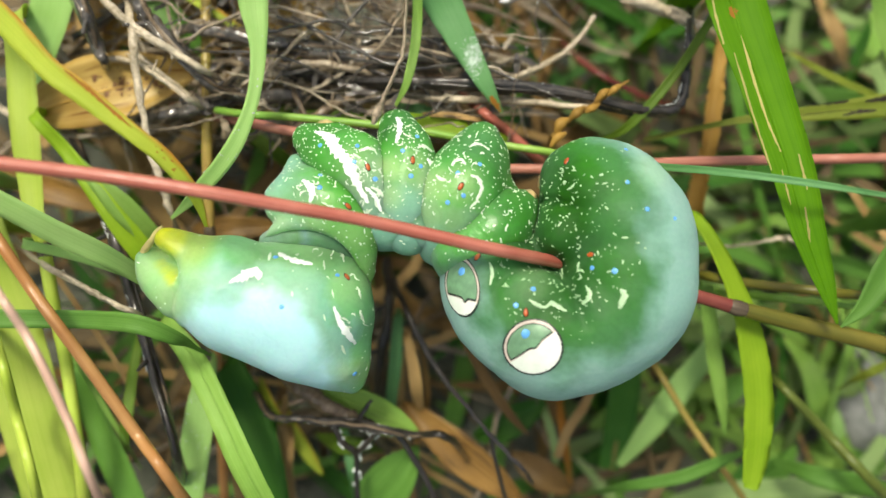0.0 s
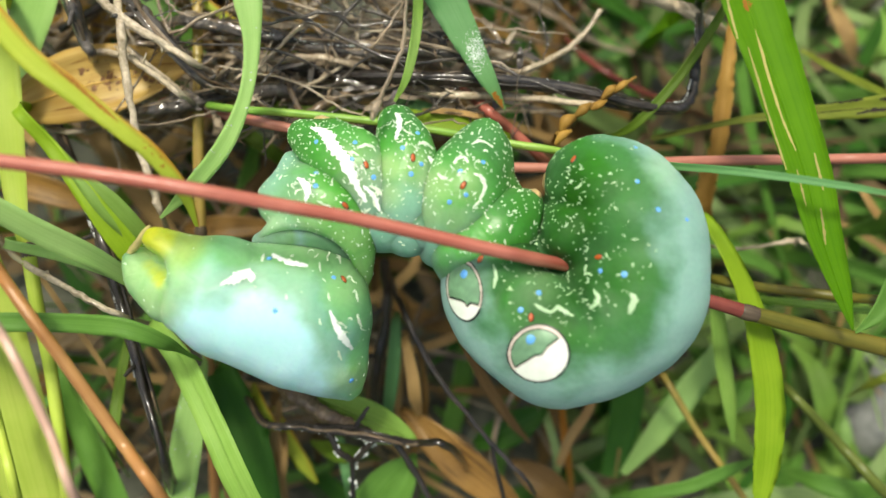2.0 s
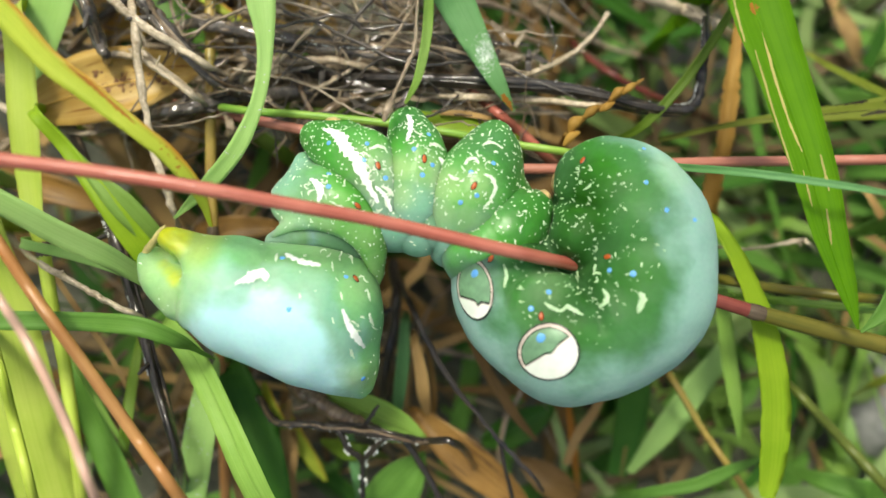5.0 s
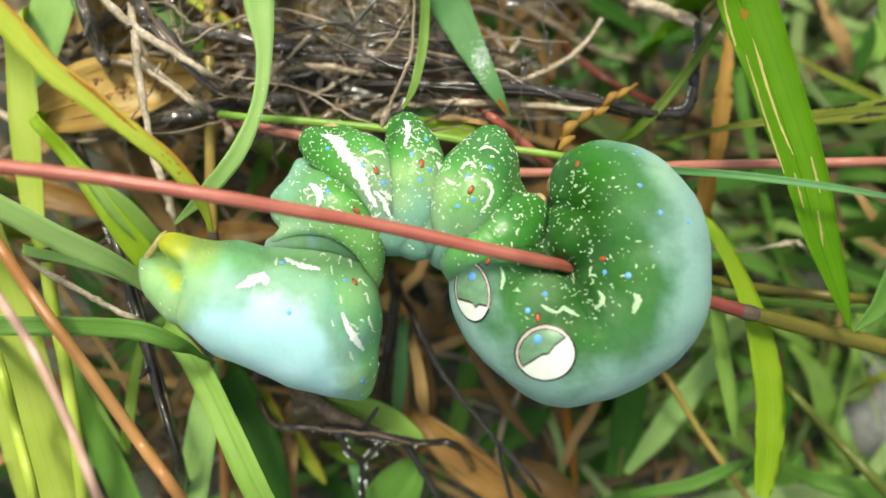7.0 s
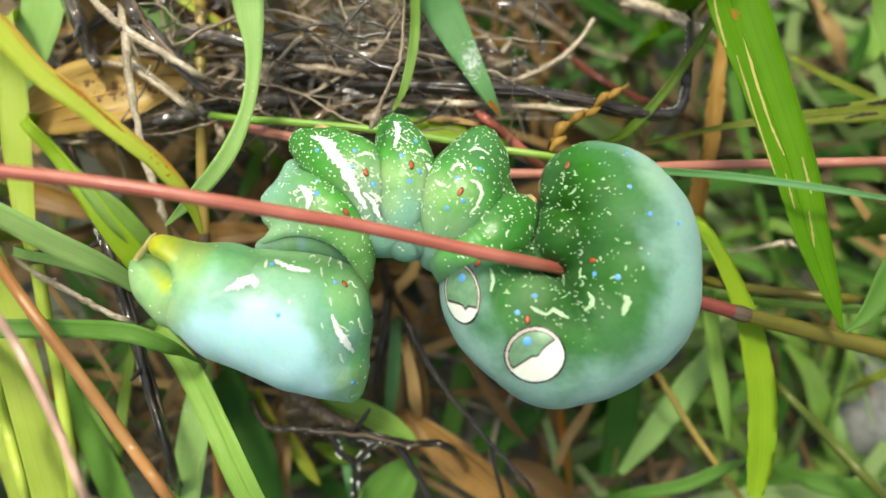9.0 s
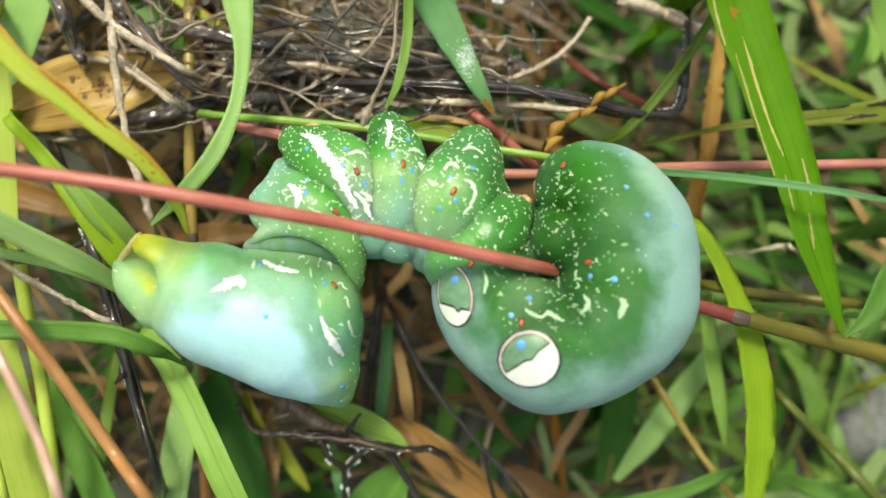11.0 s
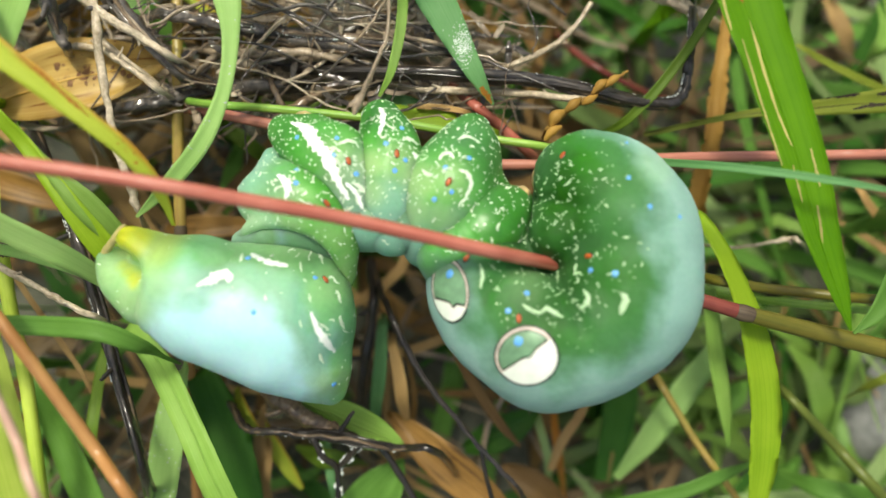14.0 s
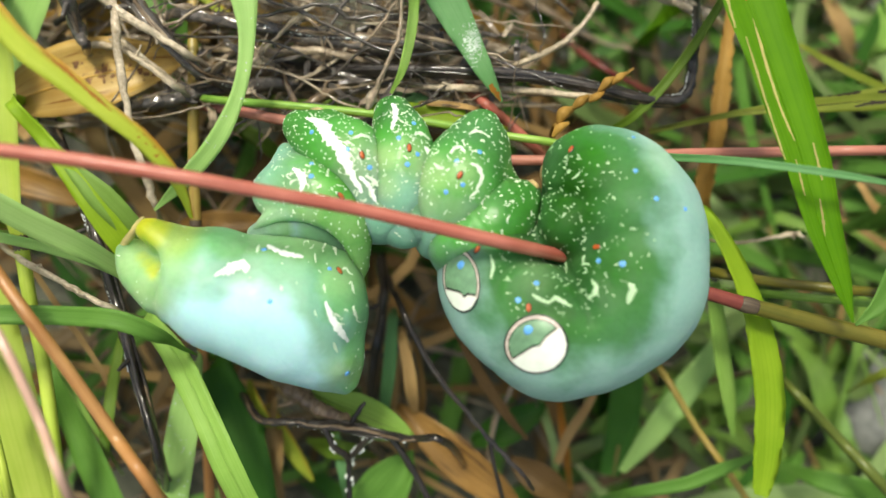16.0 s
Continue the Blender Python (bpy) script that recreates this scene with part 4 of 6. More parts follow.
    spot(front, "blue_dot", 5.95, -6.11, 0.38, 0.38, 0, BLUE, 0.13, "sky-blue dot")
    spot(front, "blue_dot", 1.44, -1.7, 0.36, 0.36, 0, BLUE, 0.13, "sky-blue dot")
    # the fleshy pad at the tail's end, head and feet
    v, f, u = tube([(-21.81, 1.76, 3.6, 0.09), (-22.15, 1.41, 3.5, 0.22), (-22.80, 0.62, 3.2, 0.27), (-23.45, -0.09, 2.9, 0.27), (-23.88, -0.67, 2.7, 0.13)], 14, 6, 0.05, 3)
    part("anal_clasper", v, f, PAD_SKIN, cat, "tan fleshy clasper pad at the tail's end", uv=u)
    v, f, u = tube([(10.14, 5.21, -0.5, 0.94), (9.28, 5.49, -1, 1.42), (8.64, 5.77, -1.5, 1.05), (8.29, 5.9, -1.8, 0.38)], 14, 6)
    part("head", v, f, TAN_SKIN, cat, "small brownish head tucked in", uv=u)
    for rows in ([(6.36, 3.56, 2, 0.54), (6.94, 4.24, 2, 0.59), (7.21, 4.55, 2, 0.36)], [(-9.49, 9.11, -1.5, 1.15), (-10.13, 10.13, -2.5, 1.07), (-10.45, 10.55, -3, 0.59)],
                 [(-3.44, 10.31, -1.5, 1.15), (-3.68, 10.95, -2.5, 1.07), (-3.81, 11.38, -3, 0.59)], [(3.15, 9.11, -1.5, 1.15), (3.44, 9.74, -2.5, 1.07), (3.61, 10.06, -3, 0.59)]):
        v, f, u = tube(rows, 12, 5)
        part("proleg", v, f, TAN_SKIN, cat, "stubby clasping foot", uv=u)


build_caterpillar()

# ---- stems ----
grass_stem([(-39.22, 7.55, 12, 0.49), (-32.13, 6.17, 12.5, 0.48), (-29.45, 5.71, 12, 0.49), (-23.3, 4.97, 11.5, 0.49), (-16.63, 3.95, 11, 0.5), (-10.31, 2.85, 10, 0.49), (-5.32, 1.98, 9.2, 0.48), (2.67, 0.2, 8.2, 0.49), (5.66, -0.42, 6.6, 0.5), (8.29, -0.91, 4.2, 0.5), (11.2, -1.46, 1.4, 0.52), (15.31, -2.49, -0.5, 0.56), (20.87, -3.83, -1, 0.57),
            (24.57, -4.92, -1, 0.62), (29.39, -6.15, -1.5, 0.72), (37.7, -8.22, -2, 0.77), (48.4, -11.11, -4, 0.79), (77.14, -17.9, -30, 1.11)], RED_STEM,
           "glossy red grass stem clasped by the caterpillar, brown past its joint", (13,), split=((11, DARK_STEM), (13, OLIVE_STEM)))
grass_stem([(-44.76, 24.6, -40, 0.69), (-25.92, 14.33, -14, 0.51), (-16.69, 11.09, -4.5, 0.45), (-12.6, 10.17, -4, 0.45), (-4.2, 8.54, -4.5, 0.45), (5.8, 7.09, -4.5, 0.45), (20.78, 7.69, -4.5, 0.45), (31.01, 7.95, -5, 0.45), (39.76, 8.17, -5.5, 0.46), (70.23, 11.54, -30, 0.62)], ROSE_STEM, "thin rose-red grass stem behind the caterpillar")
grass_stem([(-40.92, 20.77, -40, 0.54), (-19.33, 12.23, -5, 0.35), (-12.99, 11.47, -3.5, 0.34), (-4.13, 10.58, -3.5, 0.34), (4.72, 9.1, -3.5, 0.34), (9.89, 8.32, -3.5, 0.34), (17.09, 7.63, -10, 0.38), (31.88, 7.74, -40, 0.54)], GREEN_STEM, "thin green grass stem behind the caterpillar")
grass_stem([(25.3, -2, -30, 0.55), (23.3, -2.35, -6, 0.46), (28.49, -3.22, -5, 0.45), (39.47, -4.33, -5, 0.45), (70.23, -7.53, -30, 0.62)], OLIVE_STEM, "brownish olive grass stem low in the grass")
grass_stem([(31.52, -5.12, -30, 0.48), (29.24, -4.37, -8, 0.37), (41.23, -5.47, -8, 0.37), (70.23, -8.23, -30, 0.48)], GREEN_STEM, "thin green grass stem low in the grass")
grass_stem([(-32.19, 50.66, -40, 0.69), (-23.35, 27.85, -12, 0.5), (-22.04, 16.88, -8, 0.47), (-21.93, 7.42, -8, 0.5), (-21.72, 1.63, -8, 0.5), (-21.85, -6.44, -10, 0.49), (-22.31, -14.59, -13, 0.51), (-23.78, -28.28, -20, 0.55), (-28.27, -44.84, -36, 0.66)], GOLD_STEM, "upright golden grass stem, redder below its joint", (4,), split=(4, ORANGE_STEM))
grass_stem([(-69.51, 17.74, -36, 0.88), (-38.05, 4.55, 2, 0.47), (-30.46, -3.24, 6, 0.44), (-26.68, -8.37, 6, 0.46), (-23.3, -13.88, 5, 0.47), (-19.78, -19.57, 4, 0.48), (-21.01, -45.55, -30, 0.9)], ORANGE_STEM, "orange-brown grass stem slanting to the soil")
grass_stem([(-64.35, 8.17, -36, 0.59), (-33.03, -1.18, 8, 0.32), (-27.57, -5.97, 12, 0.3), (-24.94, -11.42, 12, 0.3), (-23.14, -17.2, 11, 0.31), (-34.84, -44.17, -30, 0.62)], PINK_STEM, "pinkish grass stem slanting to the soil")
grass_stem([(-35.41, 1.79, -4, 0.69), (-35.01, 0.05, -4, 0.6), (-34.17, -4.91, -4, 0.55), (-33.43, -11.02, -5, 0.55), (-33.34, -23.61, -8, 0.58), (-45.21, -47.05, -36, 0.81)], LIME_STEM, "yellow-green grass stem with a pale joint", (1,))
grass_stem([(-60.67, -4.34, -36, 0.66), (-38.53, -8.25, -3, 0.44), (-36.82, -14.6, -3, 0.44), (-35.5, -22.27, -4, 0.45), (-49.63, -47.05, -36, 0.66)], LIME_STEM, "bright yellow-green stem beside a wide blade")
grass_stem([(24.23, -11.47, -34, 0.43), (21.47, -11.93, -14, 0.34), (25.18, -17.93, -14, 0.34), (29.85, -24.24, -15, 0.35), (43.88, -39.69, -36, 0.44)], GOLD_STEM, "thin golden-brown stem low in the grass")
grass_stem([(37.99, -11.71, -36, 0.48), (32.58, -12.73, -12, 0.4), (37.86, -18.29, -12, 0.5), (43.14, -23.85, -12, 0.52), (65.97, -40.42, -36, 0.6)], MOSS_STEM, "thin olive stem low in the grass")
grass_stem([(15.02, 29.96, -40, 0.46), (15.77, 21.5, -24, 0.37), (22.55, 17.62, -24, 0.37), (35.71, 17.7, -40, 0.46)], DARK_STEM, "thin red stem deep in the grass")
grass_stem([(-0.29, 22.9, -36, 0.66), (2.95, 13.46, -8, 0.47), (6.1, 10.83, -8, 0.47), (9.79, 8.4, -12, 0.5), (16.64, 7.44, -36, 0.66)], RED_STEM, "dull red stem behind the caterpillar")

# ---- blades ----
def on_blade(ob, rows, mat, name, label):
    """A thin streak or stain lying on a blade; rows of x, y, width."""
    from mathutils.bvhtree import BVHTree
    me = ob.children[0].data
    tree = BVHTree.FromPolygons([v.co / MM for v in me.vertices], [tuple(q.vertices) for q in me.polygons])
    s = spline([(x, y, 0, w) for x, y, w in rows], 6)
    tan, run = frames(s[:, :3])
    rng = np.random.default_rng(len(s))
    verts, uv, faces = [], [], []
    for i in range(len(s)):
        side = np.array([-tan[i, 1], tan[i, 0]])
        for c in (-0.5, 0, 0.5):
            q = s[i, :2] + side * c * s[i, 3] * (1 + 0.25 * rng.normal())
            hit, nor, _, _ = tree.ray_cast(Vector((q[0], q[1], 40)), Vector((0, 0, -1)))
            if hit is None:
                hit, nor, _, _ = tree.find_nearest(Vector((q[0], q[1], s[i, 2] + 4)))
            verts.append(tuple(hit + Vector((0, 0, 0.035))))
            uv.append((c + 0.5, run[i] / 10))
    for i in range(len(s) - 1):
        for k in (0, 1):
            a = i * 3 + k
            faces.append((a, a + 1, a + 4, a + 3))
    part(name, verts, faces, mat, ob, label, uv=uv)


def on_blade_specks(ob, x, y, rx, ry, count, mat, name, label, size=(0.04, 0.12)):
    """A patch of fine chalky specks on a blade, thickest in its middle."""
    from mathutils.bvhtree import BVHTree
    me = ob.children[0].data
    tree = BVHTree.FromPolygons([v.co / MM for v in me.vertices], [tuple(q.vertices) for q in me.polygons])
    rng = np.random.default_rng(count)
    out = []
    for _ in range(count):
        hit, nor, _, _ = tree.ray_cast(Vector((x + rx * rng.normal() * 0.6, y + ry * rng.normal() * 0.6, 40)), Vector((0, 0, -1)))
        if hit is not None:
            r = rng.uniform(*size)
            out.append(dome(hit, nor, rng.uniform(0, 3), r, r * 0.7, 0.03, 7))
    v, f = joined(out)
    tagged(part(name, v, f, mat, ob, label), kind="stuff")


def on_blade_drops(ob, count, seed, mat, name, label, size, span=(0.0, 1.0), lift=0.0, toward=(0.0, 0.0, 1.0)):
    """Small beads or specks on a blade."""
    me = (ob.children[0] if ob.children else ob).data
    rng = np.random.default_rng(seed)
    faces = [q for q in me.polygons if q.normal.dot(Vector(toward)) > 0.2 and q.normal.z > 0]
    lo, hi = int(len(faces) * span[0]), int(len(faces) * span[1])
    out = []
    for _ in range(count):
        q = faces[rng.integers(lo, hi)]
        vs = [me.vertices[i].co / MM for i in q.vertices]
        w = rng.dirichlet(np.ones(len(vs)))
        at = sum((v * float(k) for v, k in zip(vs, w)), Vector())
        r = rng.uniform(*size)
        out.append(dome(at + q.normal * lift, q.normal, rng.uniform(0, 3), r, r * rng.uniform(0.7, 1.0), r * 0.7, 8))
    v, f = joined(out)
    tagged(part(name, v, f, mat, ob, label), kind="stuff")


W = grass_blade
broad = W([(21.0, 22.74, 5, 4.7), (21.95, 19.05, 4.5, 4.65), (24.45, 12.68, 4, 4.01), (26.86, 6.2, 3.5, 3.6), (28.41, 1.37, 3, 2.93), (30.47, -3.11, 2, 1.62), (31.99, -6.1, 1, 0.18)], STREAK, "broad bright green grass blade with tan streaks", 0.35, (0, 10), STREAK)
for rows in ([(20.17, 19.74, 0.17), (20.64, 17.6, 0.21), (21.24, 15.46, 0.17)], [(22.18, 14.95, 0.13), (23.38, 11.18, 0.21), (24.24, 8.61, 0.21), (25.18, 6.04, 0.13)], [(22.87, 16.4, 0.13), (23.81, 13.32, 0.26), (25.01, 9.89, 0.21), (26.17, 7.54, 0.13)],
             [(27.54, 7.36, 0.09), (28.06, 5.62, 0.17), (28.33, 4.62, 0.09)], [(28.24, 3.27, 0.09), (28.63, 1.57, 0.17), (28.85, 0.48, 0.09)], [(26.23, 6.14, 0.09), (26.67, 4.62, 0.17), (27.02, 3.44, 0.09)]):
    on_blade(broad, rows, TAN, "streak", "dry tan streak along the veins")
on_blade(broad, [(22.01, 18.54, 0.34), (22.18, 18.12, 0.6), (22.36, 17.69, 0.26)], RUSTY, "stain", "small orange stain")
W([(49.62, 2.98, -3, 0.68), (33.28, 4.03, 5.5, 0.42), (27.77, 4.75, 6.5, 0.54), (21.9, 5.69, 5.5, 0.59), (18.15, 6.6, 1, 0.6), (16.41, 7.28, -3, 0.49)], BLUISH, "narrow blue-green blade across the broad one", 0.5)
W([(40.52, 2.89, -1, 3.31), (37.44, -1.37, -1, 2.84), (35.31, -4.69, -1, 1.61), (33.32, -6.53, -1, 0.19)], GREEN, "short green blade with a pointed tip", 0.3)
spotted = W([(51.33, 14.52, -8, 2.42), (41.23, 13.31, -8, 2.21), (33.98, 12.57, -8, 1.37), (27.14, 11.89, -8, 0.63), (18.99, 10.3, -9, 0.48)], SPOTTED, "yellow-green blade with black blotches", 0.3)
for rows in ([(32.82, 13.2, 0.16), (34.5, 13.52, 0.37), (36.34, 13.62, 0.42), (37.66, 13.73, 0.16)], [(37.13, 12.41, 0.11), (38.71, 12.78, 0.32), (40.29, 12.89, 0.21)], [(39.23, 13.73, 0.16), (40.81, 13.94, 0.42), (42.39, 14.15, 0.21)]):
    on_blade(spotted, rows, BLOTCH, "blotch", "black blotch along the edge")
W([(25.47, 23.71, -5, 0.5), (23.21, 19.43, -5, 0.76), (19.93, 14.65, -5, 0.86), (16.66, 11.04, -6, 0.77), (14.72, 10.19, -9, 0.32)], OLIVE, "slender olive-green blade low in the litter", 0.4)
W([(29.27, 27.83, -15, 0.58), (27.13, 18.4, -12, 1.22), (26.69, 14.51, -12, 1.6), (26.24, 10.62, -12, 1.45), (25.58, 6.82, -13, 1.6), (25.58, 3.77, -14, 1.3), (27.3, 2.43, -17, 0.47)], ORANGE, "dried orange-brown blade hanging in the grass", 0.6, (10, -30), ragged=0.12)
worn = W([(-2.43, 26.33, -4, 3.97), (0.3, 20.88, -4, 3.17), (2.38, 16.91, -4, 2.18), (3.87, 14.18, -4, 1.39), (5.24, 12.13, -5, 0.25)], BLUISH, "green blade with a whitish worn patch", 0.2)
on_blade_specks(worn, 2.68, 16.81, 0.75, 1.3, 420, CHALK, "worn_patch", "chalky white worn patch", (0.025, 0.075))
on_blade(worn, [(4.2, 13.44, 0.3), (4.7, 12.74, 0.5), (5.1, 12.14, 0.2)], RUSTY, "withered_tip", "brown withered tip")
W([(-2.18, 24.19, -1, 0.76), (-2.18, 18.51, -1, 0.85), (-2.93, 14.25, -1, 0.71), (-4.04, 12.17, -2, 0.24)], LIGHT, "thin curved green blade above the feet", 0.3)
pale = W([(-15.51, 23.94, 2, 2.79), (-15.15, 19.88, 2, 2.4), (-14.74, 15.82, 2, 1.3), (-15.24, 11.77, 2, 1.05), (-16.86, 7.93, 2, 1.35), (-19.66, 4.86, 1, 1.19), (-22.41, 2.47, 0, 0.23)], PALE, "pale green blade twisted along its length", 0.2, (0, 25))
on_blade_drops(pale, 22, 3, DEW_GLINT, "dew", "tiny clear dew drops", (0.03, 0.08), (0.25, 0.8))
rusty = W([(-41.57, 25.75, 4, 1.74), (-34.88, 19.46, 7, 1.90), (-30.79, 15.66, 8, 1.87), (-28.10, 12.90, 8.5, 1.69), (-25.97, 11.30, 8.5, 1.61), (-23.97, 9.72, 8.3, 1.45), (-21.91, 8.07, 8, 1.30), (-20.31, 6.72, 7.5, 1.31), (-18.85, 4.75, 6.5, 1.17), (-18.50, 3.38, 5, 0.86), (-18.53, 1.73, 3, 0.35)], YELLOWING, "yellow-green blade with a rusty edge", 0.12, (0, -10))
on_blade(rusty, [(-26.87, 12.71, 0.06), (-25.98, 11.98, 0.2), (-25.18, 11.34, 0.28), (-24.17, 10.41, 0.24), (-23.24, 9.56, 0.24), (-22.27, 8.67, 0.06)], RUSTY, "rusty_edge", "rust-brown withered edge")
on_blade_specks(rusty, -20.1, 6.4, 0.9, 1.0, 14, RUSTY, "stain_spots", "small brown spots")
W([(-35.46, 27.53, -7, 4.15), (-35.72, 22.86, -7, 4.04), (-37.55, 18.46, -8, 3.47), (-39.69, 13.39, -9, 2.13)], PALE, "wide pale green blade over dead leaves", 0.15)
W([(-37.96, 21.19, -5, 1.51), (-37.45, 16.16, -5, 2.52), (-37.05, 10.62, -5, 2.62), (-36.45, 4.58, -5, 2.01), (-35.31, 0.79, -4, 1.09)], LIME, "pale green leaf sheath on a stem", 0.3)
W([(-40.27, 6.3, 4, 2.1), (-35.04, 4.0, 4, 1.85), (-30.32, 1.3, 3, 1.85), (-26.78, -0.6, 2, 1.7), (-24.09, -3.03, -1, 1.2)], PALE, "pale green blade under the tail", 0.16)
W([(-35.78, 0.53, -2, 0.8), (-31.45, -0.53, -2, 0.85), (-27.12, -1.97, -2, 0.75), (-24.13, -3.86, -3, 0.5)], PALE, "pale green blade with a paler edge", 0.2)
W([(-35.9, 11.95, -4, 0.99), (-32.93, 8.48, -4, 1.29), (-29.46, 3.77, -4, 1.79), (-26.88, 0.05, -5, 2.21), (-24.05, -4.1, -7, 1.56)], TORN, "light green pointed blade beside the tail", 0.3)
W([(-35.46, 10.68, -7, 0.62), (-30.94, 6.50, -4, 1.19), (-28.22, 3.77, -4, 2.28), (-26.28, 1.46, -5, 2.01), (-25.09, -0.47, -7, 1.04)], LIGHT, "green pointed blade behind the tail", 0.2)
W([(-41.14, -4.75, 4, 1.48), (-35.04, -5.32, 4, 1.48), (-28.99, -5.5, 3, 1.42), (-23.71, -5.75, 4, 1.48), (-20.97, -7.11, 2.5, 1.16), (-20.47, -8.54, -1.5, 0.48), (-19.97, -9.23, -3, 0.15)], GREEN, "green blade passing under the tail", 0.2)
arch = W([(-25.24, -6.08, -6, 1.33), (-21.68, -9.23, -3, 2.15), (-18.65, -13.68, -1, 2.18), (-16.26, -18.12, 0, 2.24), (-13.66, -24.48, -2, 1.92)], LIGHT, "light green arching blade under the tail", 0.2, (0, 0), LIGHT)
beside = W([(-21.98, -10.62, -9, 1.6), (-22.3, -13.62, -8, 2.52), (-22.98, -18.36, -8, 2.84), (-23.95, -24.49, -9, 2.35)], PALE, "pale green blade beside a dark stick", 0.2)
on_blade_drops(beside, 60, 25, DEW_GLINT, "dew", "tiny clear dew drops", (0.03, 0.08), (0.3, 0.95))
W([(-43.34, 3.21, -8, 4.73), (-41.23, -4.15, -8, 5.79), (-39.39, -10.99, -8, 6.21), (-37.55, -17.83, -8, 6.1), (-35.95, -25.55, -9, 5.87)], LIME, "wide light green blade with a yellow edge", 0.07)
W([(-35.6, -10.91, -11, 1.43), (-33.68, -16.4, -11, 2.41), (-31.48, -21.34, -11, 2.85), (-29.13, -27.74, -12, 2.56)], GREEN, "mid-green blade leaning over the soil", 0.25)
W([(-21.07, -11.06, -12, 2.78), (-19.13, -16.07, -12, 4.11), (-17.74, -21.07, -12, 4.23), (-16.57, -27.56, -13, 3.38)], DEEP, "dark green blade with yellow streaks", 0.2)
W([(22.02, 3.63, -6, 1.02), (23.52, 0.54, -3.5, 1.48), (25.39, -3.4, -3.5, 1.87), (26.62, -7.33, -3.5, 2.46), (27.57, -12.35, -4, 2.78), (27.68, -17.44, -4.5, 2.5), (27.49, -20.59, -5, 1.71), (27.28, -21.39, -5, 1.11)], TORN, "yellow-green blade with a torn end", 0.15, (25, 0), ragged=0.04)
W([(24.6, -3.2, -9, 1.0), (24.9, -4.6, -9, 1.3), (25.5, -9.5, -9, 1.5), (26.2, -13.8, -9, 1.3), (27.0, -17.8, -10, 0.25)], LIGHT, "narrow pale green blade beside a torn one", 0.2)
W([(29.1, -9.5, -18, 1.8), (25.5, -14.3, -18, 2.75), (21.9, -19.1, -18, 2.4), (19.2, -23.6, -20, 0.85)], PALE, "blurred pale green blade deep in the grass", 0.2)
W([(21.64, -10.39, -25, 2.88), (20.66, -18.24, -25, 3.66), (19.24, -25.72, -26, 2.25)], DEEP, "dark green blade deep in the grass", 0.2)

W([(-8.22, 12.90, -14, 0.69), (-4.35, 11.87, -7, 1.24), (-1.23, 11.19, -6, 1.74), (2.35, 10.68, -6, 1.53), (5.50, 10.16, -7, 0.62), (8.34, 10.22, -14, 0.29)], TORN, "yellow-green blade low behind the feet", 0.25, droop=False)
W([(-5.51, 15.30, -16, 0.59), (-3.31, 13.28, -9, 1.17), (-1.68, 12.78, -8, 1.16), (0.32, 12.77, -10, 0.22)], BLUISH, "small bluish leaf tip behind the feet", 0.2, droop=False)
W([(-18.40, 15.30, -16, 0.59), (-14.08, 12.86, -9, 0.85), (-10.73, 12.41, -8, 0.95), (-7.15, 12.86, -9, 0.75), (-4.92, 13.83, -16, 0.29)], OLIVE, "olive blade low behind the feet", 0.2, droop=False)
W([(-3.65, 13.48, -14, 0.34), (-1.23, 12.16, -6, 0.46), (1.32, 11.92, -5.5, 0.51), (3.37, 11.60, -6, 0.36), (6.05, 12.16, -14, 0.17)], STRAW, "pale dry sliver behind the feet", 0.3, droop=False)
W([(-31.08, 28.41, -12, 2.22), (-29.02, 25.07, -12, 2.78), (-26.35, 22.3, -12, 2.56), (-24.34, 20.06, -13, 1.47), (-23.07, 18.62, -14, 0.34)], GREEN, "green blade under wet sticks", 0.2)
W([(-27.81, 27.1, -10, 0.87), (-24.56, 24.4, -10, 0.97), (-20.77, 21.96, -10, 0.87), (-18.04, 20.07, -11, 0.66), (-16.79, 18.9, -14, 0.23)], YELLOWING, "narrow yellowed blade under the twigs", 0.3)
W([(-37.15, 29.36, -16, 2.11), (-36.69, 24.67, -16, 2.7), (-36.28, 20.57, -16, 2.58), (-35.97, 17.27, -17, 1.19)], STRAW, "pale beige dead blade among wet sticks", 0.2)
W([(-43.59, 0.61, -12, 0.56), (-38.05, -3.06, -7, 0.57), (-35.2, -7.47, -7, 0.62), (-32.82, -12.57, -8, 0.58), (-30.78, -17.8, -10, 0.43), (-31.29, -22.8, -16, 0.23)], LIGHT, "narrow yellow-green blade crossing behind stems", 0.3)
W([(-41.06, 0.63, -14, 0.46), (-36.22, -2.88, -9, 0.53), (-33.82, -6.35, -9, 0.53), (-31.32, -10.77, -10, 0.49), (-29.97, -15.51, -12, 0.33)], STRAW, "narrow dry tan blade low in the grass", 0.3)
W([(-35.06, -25.2, -20, 0.99), (-30.4, -17.8, -10, 1.08), (-29.86, -13.47, -10, 1.08), (-29.56, -9.27, -11, 0.77), (-30.21, -6.8, -14, 0.23)], OLIVE, "olive-brown blade behind an orange stem", 0.3, droop=False)
W([(-17.45, -30.35, -26, 1.32), (-16.35, -22.21, -16, 1.41), (-16.43, -18.45, -15, 1.16), (-16.5, -15.37, -17, 0.47)], STRAW, "pale dry blade below the dark twig", 0.3, droop=False)
W([(-41.26, 1.39, -26, 1.32), (-34.13, 4.99, -20, 2.09), (-29.82, 8.69, -20, 2.09), (-26.76, 12.05, -22, 0.63)], OLIVE, "olive blade in the shade under the twigs", 0.2, droop=False)
